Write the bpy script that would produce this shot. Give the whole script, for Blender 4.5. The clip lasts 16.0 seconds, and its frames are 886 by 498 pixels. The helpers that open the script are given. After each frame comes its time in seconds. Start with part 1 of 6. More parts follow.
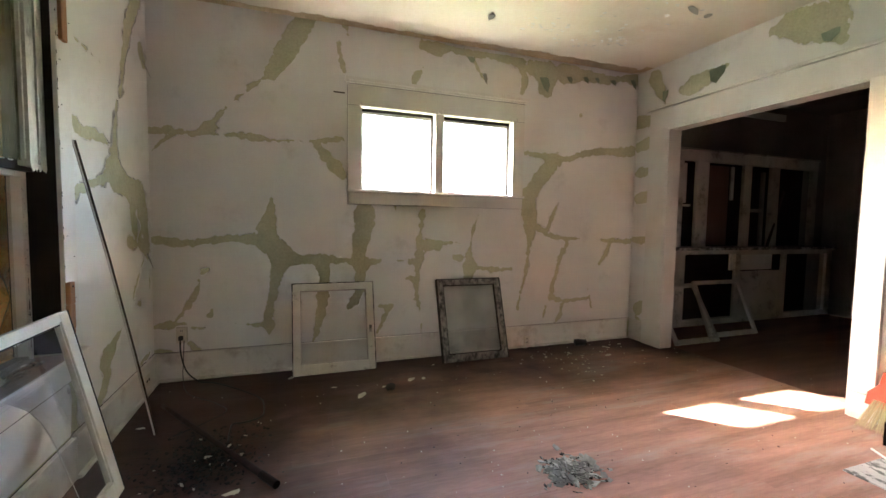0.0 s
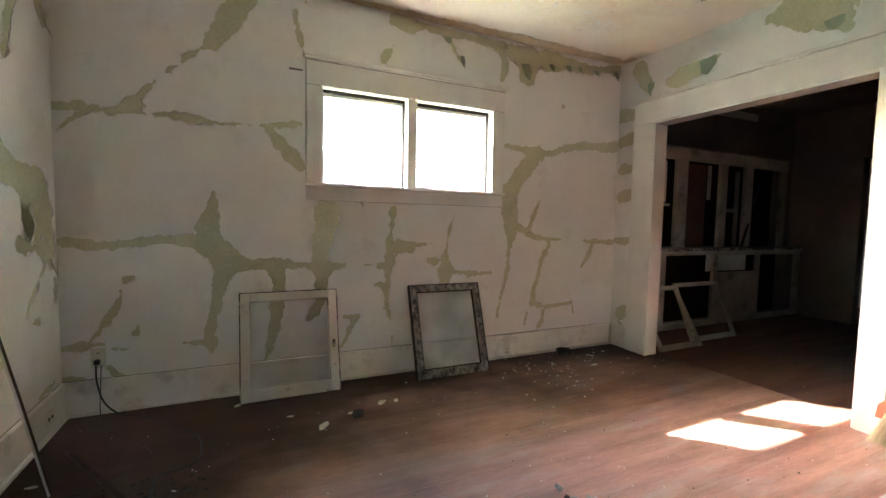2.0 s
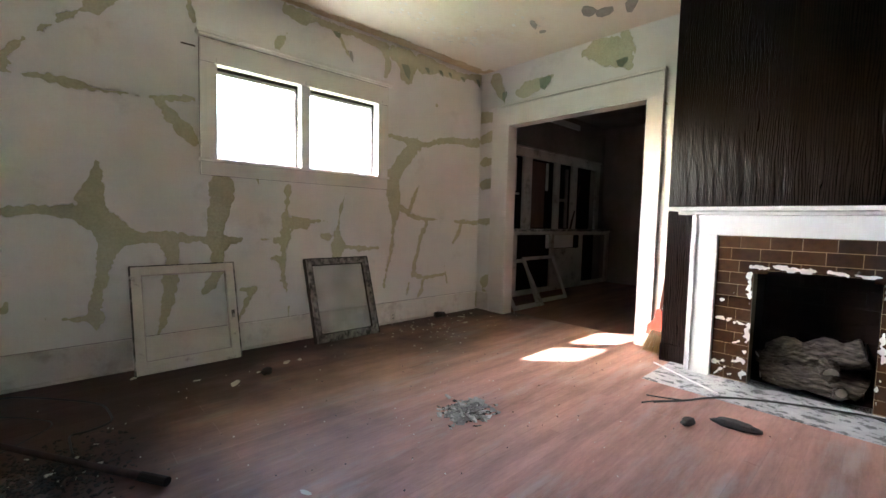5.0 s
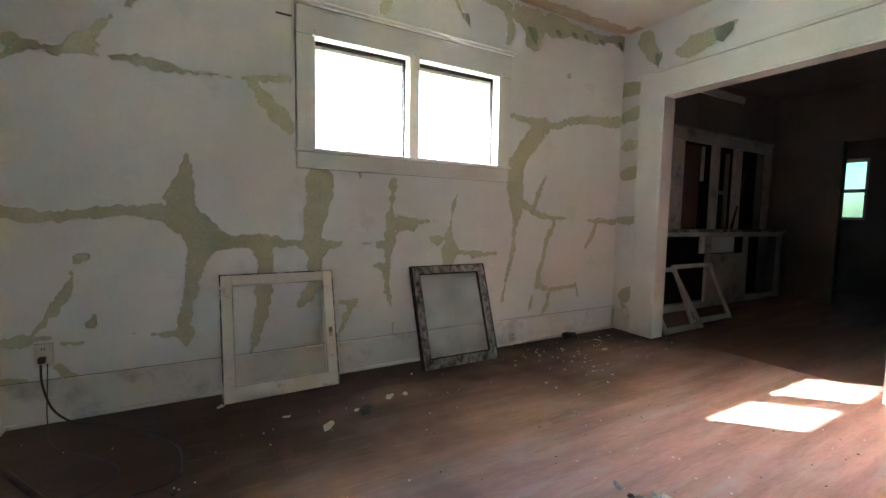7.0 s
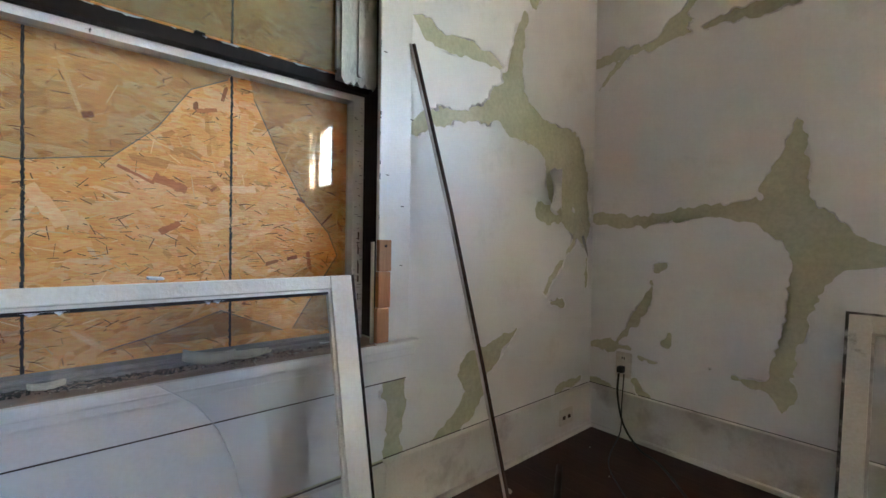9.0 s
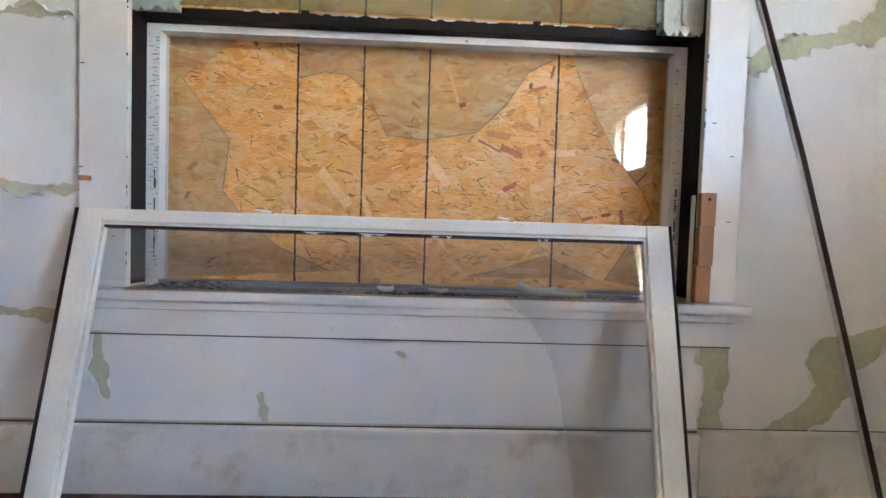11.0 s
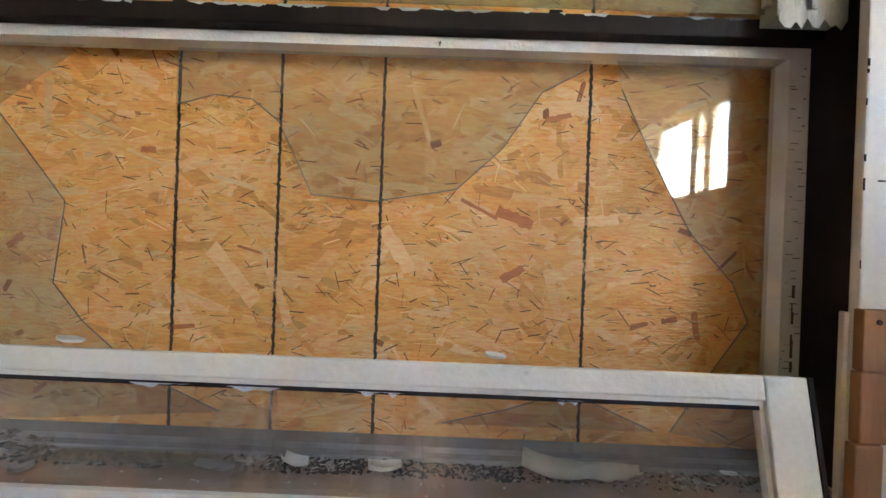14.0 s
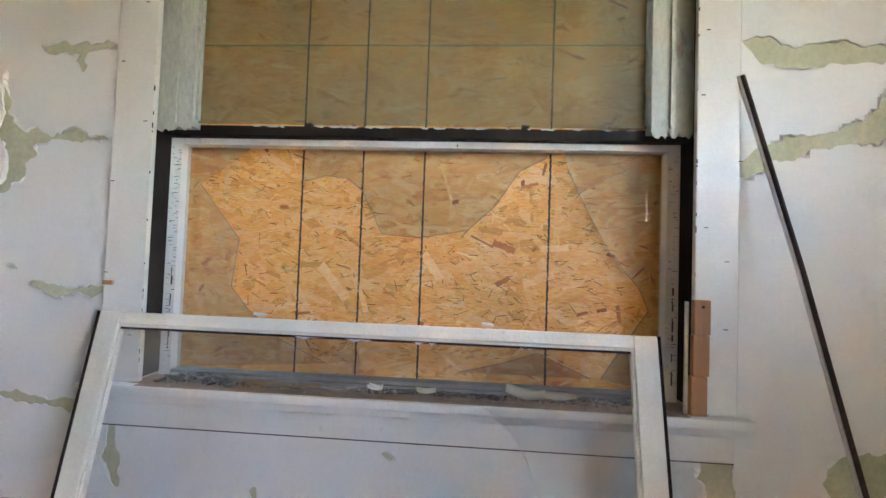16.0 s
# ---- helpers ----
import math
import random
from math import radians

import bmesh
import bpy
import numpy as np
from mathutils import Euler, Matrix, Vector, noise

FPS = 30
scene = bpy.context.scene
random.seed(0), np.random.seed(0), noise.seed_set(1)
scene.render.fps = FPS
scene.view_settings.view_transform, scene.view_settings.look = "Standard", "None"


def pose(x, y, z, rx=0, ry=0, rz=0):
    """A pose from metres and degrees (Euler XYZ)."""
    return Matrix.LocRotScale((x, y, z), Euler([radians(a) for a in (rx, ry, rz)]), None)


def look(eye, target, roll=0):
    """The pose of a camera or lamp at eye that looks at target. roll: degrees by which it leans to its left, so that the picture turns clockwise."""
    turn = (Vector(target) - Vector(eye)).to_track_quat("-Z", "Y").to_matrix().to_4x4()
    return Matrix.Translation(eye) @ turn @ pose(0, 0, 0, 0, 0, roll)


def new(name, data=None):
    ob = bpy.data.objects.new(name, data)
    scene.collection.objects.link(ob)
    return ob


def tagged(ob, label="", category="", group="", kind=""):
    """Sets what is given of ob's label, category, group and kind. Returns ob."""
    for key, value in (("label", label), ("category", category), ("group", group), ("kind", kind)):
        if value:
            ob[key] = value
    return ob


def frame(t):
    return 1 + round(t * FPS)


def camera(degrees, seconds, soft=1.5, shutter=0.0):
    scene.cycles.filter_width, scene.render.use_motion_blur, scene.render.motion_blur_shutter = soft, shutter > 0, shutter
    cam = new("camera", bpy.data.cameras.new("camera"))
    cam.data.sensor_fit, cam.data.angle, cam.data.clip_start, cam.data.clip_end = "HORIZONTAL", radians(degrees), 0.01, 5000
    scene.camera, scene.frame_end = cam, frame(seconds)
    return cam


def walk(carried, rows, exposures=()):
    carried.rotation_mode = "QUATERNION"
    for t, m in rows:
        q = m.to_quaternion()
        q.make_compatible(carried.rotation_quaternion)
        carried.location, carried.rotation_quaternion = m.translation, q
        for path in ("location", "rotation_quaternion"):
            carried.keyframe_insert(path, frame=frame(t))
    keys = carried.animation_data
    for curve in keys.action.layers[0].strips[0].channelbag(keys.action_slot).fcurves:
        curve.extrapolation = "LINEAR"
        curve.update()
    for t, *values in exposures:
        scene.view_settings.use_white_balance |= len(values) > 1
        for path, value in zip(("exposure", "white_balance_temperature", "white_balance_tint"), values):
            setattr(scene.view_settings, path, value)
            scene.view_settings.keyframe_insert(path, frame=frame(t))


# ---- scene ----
cam = camera(92.7, 16.0)
PATH = [
    (0, (0.191, 0.115, 1.143), (0.866, 1.994, 1.017), 0.9),
    (0.5, (0.243, 0.224, 1.133), (0.675, 2.173, 1.011), 1.0),
    (1, (0.213, 0.33, 1.142), (0.616, 2.286, 1.03), 1.1),
    (1.5, (0.181, 0.43, 1.145), (0.737, 2.348, 1.029), 1.1),
    (2, (0.247, 0.504, 1.141), (1.084, 2.316, 1.014), 1.1),
    (2.5, (0.266, 0.511, 1.101), (1.292, 2.224, 0.992), 1.0),
    (3, (0.153, 0.456, 1.077), (1.495, 1.935, 0.974), 1.1),
    (5.5, (-0.172, 0.201, 0.988), (1.187, 1.662, 0.849), 1.4),
    (6, (-0.112, 0.331, 0.995), (1.116, 1.903, 0.845), 1.3),
    (6.5, (-0.008, 0.639, 1.031), (1.054, 2.326, 0.871), 1.3),
    (7, (0.121, 0.893, 1.0), (1.107, 2.627, 0.849), 1.0),
    (7.5, (0.241, 1.162, 0.977), (0.954, 3.026, 0.839), 0.7),
    (8, (0.304, 1.478, 0.957), (0.685, 3.438, 0.836), 0.6),
    (8.5, (0.363, 1.66, 0.878), (-0.246, 3.563, 0.81), -0.4),
    (9, (0.374, 1.621, 0.862), (-1.146, 2.92, 0.833), 0.9),
    (9.5, (0.455, 1.549, 0.864), (-1.406, 2.28, 0.812), 1.7),
    (10, (0.497, 1.537, 0.799), (-1.487, 1.786, 0.779), 1.8),
    (12.5, (0.17, 1.601, 0.713), (-1.829, 1.6, 0.645), 1.8),
    (13, (0.009, 1.648, 0.816), (-1.991, 1.632, 0.766), 1.9),
    (13.5, (-0.091, 1.651, 0.882), (-2.09, 1.7, 0.859), 1.7),
    (14, (-0.049, 1.659, 0.936), (-2.049, 1.641, 0.931), 2.1),
    (14.5, (0.041, 1.628, 0.968), (-1.959, 1.608, 0.98), 2.0),
    (15, (0.13, 1.602, 0.958), (-1.87, 1.578, 0.978), 1.9),
    (15.5, (0.276, 1.641, 0.966), (-1.721, 1.552, 1.006), 1.8),
    (16, (0.481, 1.689, 0.942), (-1.513, 1.551, 1.008), 2.0),
]
EXPOSURES = [(0.0, 6.75, 6400, 14), (1.0, 6.85, 6350, 14), (3.0, 6.75, 6050, 13), (5.5, 6.7, 5850, 12), (6.5, 6.75, 5750, 11), (7.5, 6.85, 5500, 10), (8.5, 6.7, 5650, 12), (9.0, 6.85, 5950, 15), (9.5, 7.05, 6250, 21), (12.5, 7.15, 6300, 18), (14.5, 6.8, 7000, 19), (15.5, 6.9, 6550, 18), (16.0, 7.08, 6450, 17)]
walk(cam, [(t, look(eye, target, roll)) for t, eye, target, roll in PATH], EXPOSURES)

# ---- sky and large lights ----
SUN_AZ, SUN_EL = 45.0, 34.5
world = bpy.data.worlds.new("world")
scene.world = world
world.use_nodes = True
wn = world.node_tree.nodes
sky = wn.new("ShaderNodeTexSky")
sky.sky_type, sky.sun_disc = "NISHITA", False
sky.sun_elevation, sky.sun_rotation = radians(SUN_EL), radians(-45.0)
sky.dust_density = 2.0
wn["Background"].inputs["Strength"].default_value = 0.15
world.node_tree.links.new(sky.outputs["Color"], wn["Background"].inputs["Color"])

sun = new("sun", bpy.data.lights.new("sun", "SUN"))
sun.data.energy, sun.data.angle, sun.data.color = 0.7, radians(0.5), (1.0, 0.95, 0.87)
sun_way = Vector((math.cos(radians(SUN_AZ)) * math.cos(radians(SUN_EL)), -math.sin(radians(SUN_AZ)) * math.cos(radians(SUN_EL)), -math.sin(radians(SUN_EL))))
sun.matrix_basis = look((-6, 9, 8), Vector((-6, 9, 8)) + sun_way)


# ---- materials ----
def mat(name, c1, c2, scale=4.0, rough=0.6, bump=0.15, fine=70.0, stretch=(1, 1, 1), metallic=0.0, vary=0.0, dirt=None, dirt_scale=2.5, dirt_edge=(0.55, 0.7), island=False, spec=0.5, fine_mix=0.25, world=False, worn_shade=None, tones=None):
    """A surface of two colours in large clouds, fine grain, relief, and stains with an edge."""
    m = bpy.data.materials.new(name)
    m.use_nodes = True
    n, l = m.node_tree.nodes, m.node_tree.links
    b = n["Principled BSDF"]
    tc, mp = n.new("ShaderNodeTexCoord"), n.new("ShaderNodeMapping")
    l.new(n.new("ShaderNodeNewGeometry").outputs["Position"] if world else tc.outputs["Object"], mp.inputs["Vector"])
    mp.inputs["Scale"].default_value = stretch

    def noise_node(s, detail=6.0, r=0.6):
        t = n.new("ShaderNodeTexNoise")
        t.inputs["Scale"].default_value, t.inputs["Detail"].default_value, t.inputs["Roughness"].default_value = s, detail, r
        l.new(mp.outputs["Vector"], t.inputs["Vector"])
        return t

    def blend(kind, fac, a, c):
        x = n.new("ShaderNodeMix")
        x.data_type, x.blend_type = "RGBA", kind
        for sock, v in ((x.inputs["Factor"], fac), (x.inputs[6], a), (x.inputs[7], c)):
            if isinstance(v, bpy.types.NodeSocket):
                l.new(v, sock)
            elif isinstance(v, (int, float)):
                sock.default_value = v
            else:
                sock.default_value = (*v, 1)
        return x.outputs[2]

    def ramp(src, lo, hi):
        r = n.new("ShaderNodeMapRange")
        r.inputs["From Min"].default_value, r.inputs["From Max"].default_value = lo, hi
        l.new(src, r.inputs["Value"])
        return r.outputs["Result"]

    big, small = noise_node(scale), noise_node(fine, 4.0)
    col = blend("MIX", ramp(big.outputs["Fac"], 0.32, 0.68), c1, c2)
    if tones:
        # each piece takes a tone of its own
        tr = n.new("ShaderNodeValToRGB")
        while len(tr.color_ramp.elements) < len(tones):
            tr.color_ramp.elements.new(0.5)
        for k, tone in enumerate(tones):
            tr.color_ramp.elements[k].position, tr.color_ramp.elements[k].color = k / (len(tones) - 1), (*tone, 1)
        l.new(n.new("ShaderNodeNewGeometry").outputs["Random Per Island"], tr.inputs["Fac"])
        col = blend("MIX", 0.75, col, tr.outputs["Color"])
    col = blend("OVERLAY", fine_mix, col, small.outputs["Fac"])
    if dirt:
        d = noise_node(dirt_scale, 8.0, 0.68)
        col = blend("MIX", ramp(d.outputs["Fac"], *dirt_edge), col, dirt)
    if worn_shade:
        # old dark finish outside the trodden middle, also painting corner shade: centre, radii, colour
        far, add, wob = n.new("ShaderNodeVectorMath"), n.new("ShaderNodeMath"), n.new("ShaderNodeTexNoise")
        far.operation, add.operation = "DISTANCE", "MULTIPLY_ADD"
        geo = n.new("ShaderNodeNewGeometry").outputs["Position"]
        far.inputs[1].default_value = worn_shade[0]
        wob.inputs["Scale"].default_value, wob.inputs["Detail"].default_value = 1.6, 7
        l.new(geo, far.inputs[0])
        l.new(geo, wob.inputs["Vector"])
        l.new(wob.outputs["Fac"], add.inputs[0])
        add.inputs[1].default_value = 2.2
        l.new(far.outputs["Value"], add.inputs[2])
        col = blend("MIX", ramp(add.outputs[0], worn_shade[1], worn_shade[2]), col, blend("OVERLAY", 0.4, worn_shade[3], small.outputs["Fac"]))
    if vary:
        if island:
            src = n.new("ShaderNodeNewGeometry").outputs["Random Per Island"]
        else:
            src = n.new("ShaderNodeObjectInfo").outputs["Random"]
        hs = n.new("ShaderNodeHueSaturation")
        v = n.new("ShaderNodeMapRange")
        v.inputs["To Min"].default_value, v.inputs["To Max"].default_value = 1 - vary, 1 + vary
        l.new(src, v.inputs["Value"])
        l.new(v.outputs["Result"], hs.inputs["Value"])
        l.new(col, hs.inputs["Color"])
        col = hs.outputs["Color"]
    l.new(col, b.inputs["Base Color"])
    b.inputs["Metallic"].default_value = metallic
    b.inputs["Specular IOR Level"].default_value = spec
    rr = n.new("ShaderNodeMapRange")
    rr.inputs["To Min"].default_value, rr.inputs["To Max"].default_value = max(rough - 0.15, 0.02), min(rough + 0.15, 1)
    l.new(big.outputs["Fac"], rr.inputs["Value"])
    l.new(rr.outputs["Result"], b.inputs["Roughness"])
    if bump:
        bp = n.new("ShaderNodeBump")
        bp.inputs["Strength"].default_value, bp.inputs["Distance"].default_value = bump, 0.004
        l.new(small.outputs["Fac"], bp.inputs["Height"])
        l.new(bp.outputs["Normal"], b.inputs["Normal"])
    return m


def glass(name, haze, haze_color=(0.7, 0.72, 0.66), tint=(0.97, 0.98, 0.97), scale=3.0):
    """Thin old glass: clear, a Fresnel gloss, and a film of dust that clouds it unevenly."""
    m = bpy.data.materials.new(name)
    m.use_nodes = True
    n, l = m.node_tree.nodes, m.node_tree.links
    out = n["Material Output"]
    n.remove(n["Principled BSDF"])
    tr, gl, df = n.new("ShaderNodeBsdfTransparent"), n.new("ShaderNodeBsdfGlossy"), n.new("ShaderNodeBsdfDiffuse")
    tr.inputs["Color"].default_value = (*tint, 1)
    gl.inputs["Roughness"].default_value = 0.0
    df.inputs["Color"].default_value = (*haze_color, 1)
    tc, nz, mr = n.new("ShaderNodeTexCoord"), n.new("ShaderNodeTexNoise"), n.new("ShaderNodeMapRange")
    nz.inputs["Scale"].default_value, nz.inputs["Detail"].default_value = scale, 7
    l.new(tc.outputs["Object"], nz.inputs["Vector"])
    mr.inputs["From Min"].default_value, mr.inputs["From Max"].default_value = 0.3, 0.75
    mr.inputs["To Min"].default_value, mr.inputs["To Max"].default_value = haze * 0.35, haze * 1.6
    l.new(nz.outputs["Fac"], mr.inputs["Value"])
    a, c = n.new("ShaderNodeMixShader"), n.new("ShaderNodeMixShader")
    lw, pw, fr = n.new("ShaderNodeLayerWeight"), n.new("ShaderNodeMath"), n.new("ShaderNodeMapRange")
    lw.inputs["Blend"].default_value, pw.operation = 0.5, "POWER"
    pw.inputs[1].default_value = 5.0
    fr.inputs["To Min"].default_value = 0.04
    l.new(lw.outputs["Facing"], pw.inputs[0])
    l.new(pw.outputs[0], fr.inputs["Value"])
    l.new(mr.outputs["Result"], a.inputs["Fac"])
    l.new(tr.outputs[0], a.inputs[1])
    l.new(df.outputs[0], a.inputs[2])
    l.new(fr.outputs[0], c.inputs["Fac"])
    l.new(a.outputs[0], c.inputs[1])
    l.new(gl.outputs[0], c.inputs[2])
    l.new(c.outputs[0], out.inputs["Surface"])
    return m


def panel_material():
    """Dark brown sheet panelling with a raised, wavering grain and a satin sheen."""
    m = bpy.data.materials.new("dark_brown_panel")
    m.use_nodes = True
    n, l = m.node_tree.nodes, m.node_tree.links
    b = n["Principled BSDF"]
    tc, mp, wv, nz, rp, bp = (n.new("ShaderNode" + k) for k in ("TexCoord", "Mapping", "TexWave", "TexNoise", "ValToRGB", "Bump"))
    mp.inputs["Scale"].default_value = (1, 1, 0.11)
    l.new(tc.outputs["Object"], mp.inputs["Vector"])
    wv.wave_type, wv.bands_direction = "BANDS", "Y"
    for key, v in (("Scale", 24.0), ("Distortion", 9.0), ("Detail", 2.0), ("Detail Scale", 1.2), ("Detail Roughness", 0.45)):
        wv.inputs[key].default_value = v
    l.new(mp.outputs["Vector"], wv.inputs["Vector"])
    nz.inputs["Scale"].default_value, nz.inputs["Detail"].default_value = 60, 5
    l.new(mp.outputs["Vector"], nz.inputs["Vector"])
    rp.color_ramp.elements[0].color, rp.color_ramp.elements[1].color = (0.003, 0.002, 0.0016, 1), (0.013, 0.008, 0.006, 1)
    l.new(wv.outputs["Fac"], rp.inputs["Fac"])
    l.new(rp.outputs["Color"], b.inputs["Base Color"])
    b.inputs["Specular IOR Level"].default_value = 0.09
    b.inputs["Roughness"].default_value = 0.26
    add = n.new("ShaderNodeMath")
    add.operation, add.inputs[1].default_value = "MULTIPLY_ADD", 0.1
    l.new(nz.outputs["Fac"], add.inputs[0])
    l.new(wv.outputs["Fac"], add.inputs[2])
    bp.inputs["Strength"].default_value, bp.inputs["Distance"].default_value = 0.4, 0.003
    l.new(add.outputs[0], bp.inputs["Height"])
    l.new(bp.outputs["Normal"], b.inputs["Normal"])
    return m


M_PAINT = mat("white_wall_paint", (0.74, 0.72, 0.68), (0.66, 0.65, 0.61), 1.6, 0.55, 0.12, 90, dirt=(0.5, 0.48, 0.42), dirt_scale=2.6, dirt_edge=(0.58, 0.82), fine_mix=0.14)
M_PLASTER = mat("green_plaster", (0.52, 0.505, 0.345), (0.44, 0.435, 0.285), 5.0, 0.85, 0.3, 60, dirt=(0.36, 0.38, 0.25), dirt_scale=7, dirt_edge=(0.55, 0.8))
M_TRIM = mat("cream_trim_paint", (0.72, 0.7, 0.65), (0.64, 0.61, 0.55), 3.0, 0.4, 0.12, 120, dirt=(0.42, 0.37, 0.3), dirt_scale=9, dirt_edge=(0.66, 0.78), fine_mix=0.15)
M_TRIMOLD = mat("worn_white_paint", (0.74, 0.73, 0.7), (0.62, 0.61, 0.58), 6.0, 0.5, 0.3, 150, dirt=(0.22, 0.19, 0.16), dirt_scale=22, dirt_edge=(0.64, 0.7), fine_mix=0.2)
# lighter trodden middle; the far corner's shade is put into the colour
M_FLOOR = mat("worn_shaded_red_brown_floor", (0.5, 0.268, 0.2), (0.27, 0.15, 0.115), 3.4, 0.62, 0.35, 45, stretch=(0.3, 1.6, 1), vary=0.08, spec=0.28, dirt=(0.4, 0.31, 0.265), dirt_scale=3.2, dirt_edge=(0.52, 0.7), world=True, worn_shade=((2.3, 0.6, 0), 2.9, 4.0, (0.062, 0.03, 0.021)))
M_UNDER = mat("floor_joint_dust", (0.03, 0.02, 0.016), (0.02, 0.014, 0.012), 8, 0.9, 0.0)
# next room's floor: the same wood, its shade put into a darker tone
M_DFLOOR = mat("dimmed_next_floor", (0.22, 0.112, 0.084), (0.14, 0.076, 0.058), 3, 0.75, 0.2, 60, stretch=(0.3, 2, 1), spec=0.15)
M_CEIL = mat("stained_ceiling", (0.78, 0.73, 0.63), (0.7, 0.62, 0.5), 0.9, 0.5, 0.35, 45, dirt=(0.52, 0.37, 0.22), dirt_scale=0.8, dirt_edge=(0.55, 0.85), fine_mix=0.15)
M_FLAKE = mat("grey_paint_flake", (0.34, 0.33, 0.29), (0.25, 0.24, 0.21), 12, 0.8, 0.3)
M_STAIN = mat("brown_damp_plaster", (0.6, 0.5, 0.35), (0.5, 0.38, 0.23), 6, 0.85, 0.3, 50)
# wall tone lowered so the colour carries the next room's dimness
M_DARKROOM = mat("dimmed_grimy_wall", (0.25, 0.225, 0.195), (0.17, 0.155, 0.135), 1.8, 0.7, 0.2, 50, dirt=(0.16, 0.15, 0.11), dirt_scale=2.2)
M_PANEL = panel_material()
M_TILE = mat("brown_glazed_tile", (0.062, 0.03, 0.013), (0.036, 0.018, 0.009), 14, 0.14, 0.05, 40, vary=0.4)
M_GROUT = mat("ochre_grout", (0.34, 0.26, 0.15), (0.25, 0.19, 0.11), 12, 0.9, 0.2)
# soot of the firebox; also the painted shade in the cabinet recesses
M_SOOT_SHADE = mat("soot_and_recess_shade", (0.008, 0.006, 0.005), (0.018, 0.01, 0.008), 6, 0.9, 0.4, 30, spec=0.15)
M_MANTEL = mat("mantel_white_paint", (0.68, 0.68, 0.67), (0.62, 0.62, 0.61), 3, 0.3, 0.06, 100, fine_mix=0.08)
M_FLAKEW = mat("chipped_white_paint", (0.8, 0.8, 0.78), (0.68, 0.68, 0.66), 10, 0.6, 0.3, 90)
M_HEARTH = mat("grey_painted_hearth", (0.5, 0.5, 0.49), (0.36, 0.36, 0.36), 5, 0.6, 0.3, 40, stretch=(1.5, 1, 1), dirt=(0.1, 0.1, 0.1), dirt_scale=13, dirt_edge=(0.52, 0.56))
M_BARK = mat("ceramic_log_bark", (0.115, 0.097, 0.078), (0.022, 0.018, 0.015), 34, 0.95, 1.0, 40, stretch=(1, 0.5, 2.5), spec=0.1)
M_CUT = mat("log_cut_face", (0.38, 0.34, 0.29), (0.28, 0.25, 0.2), 14, 0.85, 0.3)
M_BLACK = mat("black_jamb_paint", (0.012, 0.009, 0.008), (0.026, 0.017, 0.013), 7, 0.6, 0.3, 60, stretch=(1, 1, 0.3), dirt=(0.3, 0.28, 0.26), dirt_scale=30, dirt_edge=(0.76, 0.8), spec=0.15)
M_OSB = mat("osb_core", (0.78, 0.42, 0.14), (0.68, 0.34, 0.1), 10, 0.7, 0.3)
M_STRAND = mat("osb_strand", (0.95, 0.5, 0.15), (0.8, 0.36, 0.085), 11, 0.36, 0.8, 150, stretch=(1, 0.3, 1.7), fine_mix=0.7, tones=((0.66, 0.27, 0.06), (0.88, 0.42, 0.11), (0.93, 0.47, 0.13), (0.86, 0.4, 0.1), (0.96, 0.55, 0.2), (0.9, 0.5, 0.19), (0.96, 0.62, 0.3)))
M_CHIP = mat("osb_dark_splinter", (0.3, 0.09, 0.025), (0.16, 0.05, 0.018), 9, 0.6, 0.2, 90, vary=0.5, island=True)
M_FINE = mat("osb_sliver", (0.95, 0.68, 0.34), (0.88, 0.55, 0.22), 6, 0.4, 0.2, 110, vary=0.2, island=True)
M_PALE = mat("osb_pale_strand", (0.94, 0.62, 0.3), (0.84, 0.48, 0.18), 11, 0.36, 0.8, 150, stretch=(1, 0.3, 1.7), vary=0.12, island=True, fine_mix=0.7)
M_REDBARK = mat("osb_red_strand", (0.56, 0.2, 0.06), (0.44, 0.13, 0.04), 9, 0.5, 0.4, 120, stretch=(1, 0.35, 1.6), vary=0.3, island=True)
M_INK = mat("black_guide_ink", (0.035, 0.032, 0.028), (0.07, 0.055, 0.04), 30, 0.8, 0.0)
M_GREENINK = mat("green_guide_ink", (0.12, 0.25, 0.13), (0.16, 0.28, 0.16), 30, 0.8, 0.0)
M_RAWWOOD = mat("raw_orange_wood", (0.42, 0.2, 0.09), (0.33, 0.15, 0.065), 9, 0.7, 0.4, 50, stretch=(2, 2, 0.3))
M_SILL = mat("dusty_brown_sill", (0.36, 0.265, 0.205), (0.24, 0.17, 0.13), 8, 0.8, 0.4, 60, stretch=(1, 0.5, 1))
M_WEATHER = mat("weathered_dark_sash", (0.075, 0.065, 0.055), (0.04, 0.034, 0.03), 8, 0.75, 0.5, 60, dirt=(0.42, 0.4, 0.36), dirt_scale=14, dirt_edge=(0.46, 0.6))
M_SASHW = mat("old_cream_sash", (0.8, 0.76, 0.66), (0.7, 0.66, 0.56), 5, 0.5, 0.25, 110, dirt=(0.3, 0.28, 0.23), dirt_scale=10, dirt_edge=(0.64, 0.75))
M_SASHOLD = mat("faded_cream_sash", (0.7, 0.66, 0.57), (0.58, 0.54, 0.46), 5, 0.6, 0.3, 110, dirt=(0.25, 0.22, 0.17), dirt_scale=12, dirt_edge=(0.6, 0.74))
M_ROD = mat("dark_strip", (0.06, 0.032, 0.024), (0.022, 0.014, 0.011), 12, 0.65, 0.3, 60, spec=0.2)
M_RODW = mat("pale_strip_edge", (0.55, 0.52, 0.48), (0.4, 0.37, 0.33), 12, 0.6, 0.2)
M_CORD = mat("black_rubber", (0.014, 0.013, 0.013), (0.022, 0.02, 0.02), 20, 0.5, 0.1)
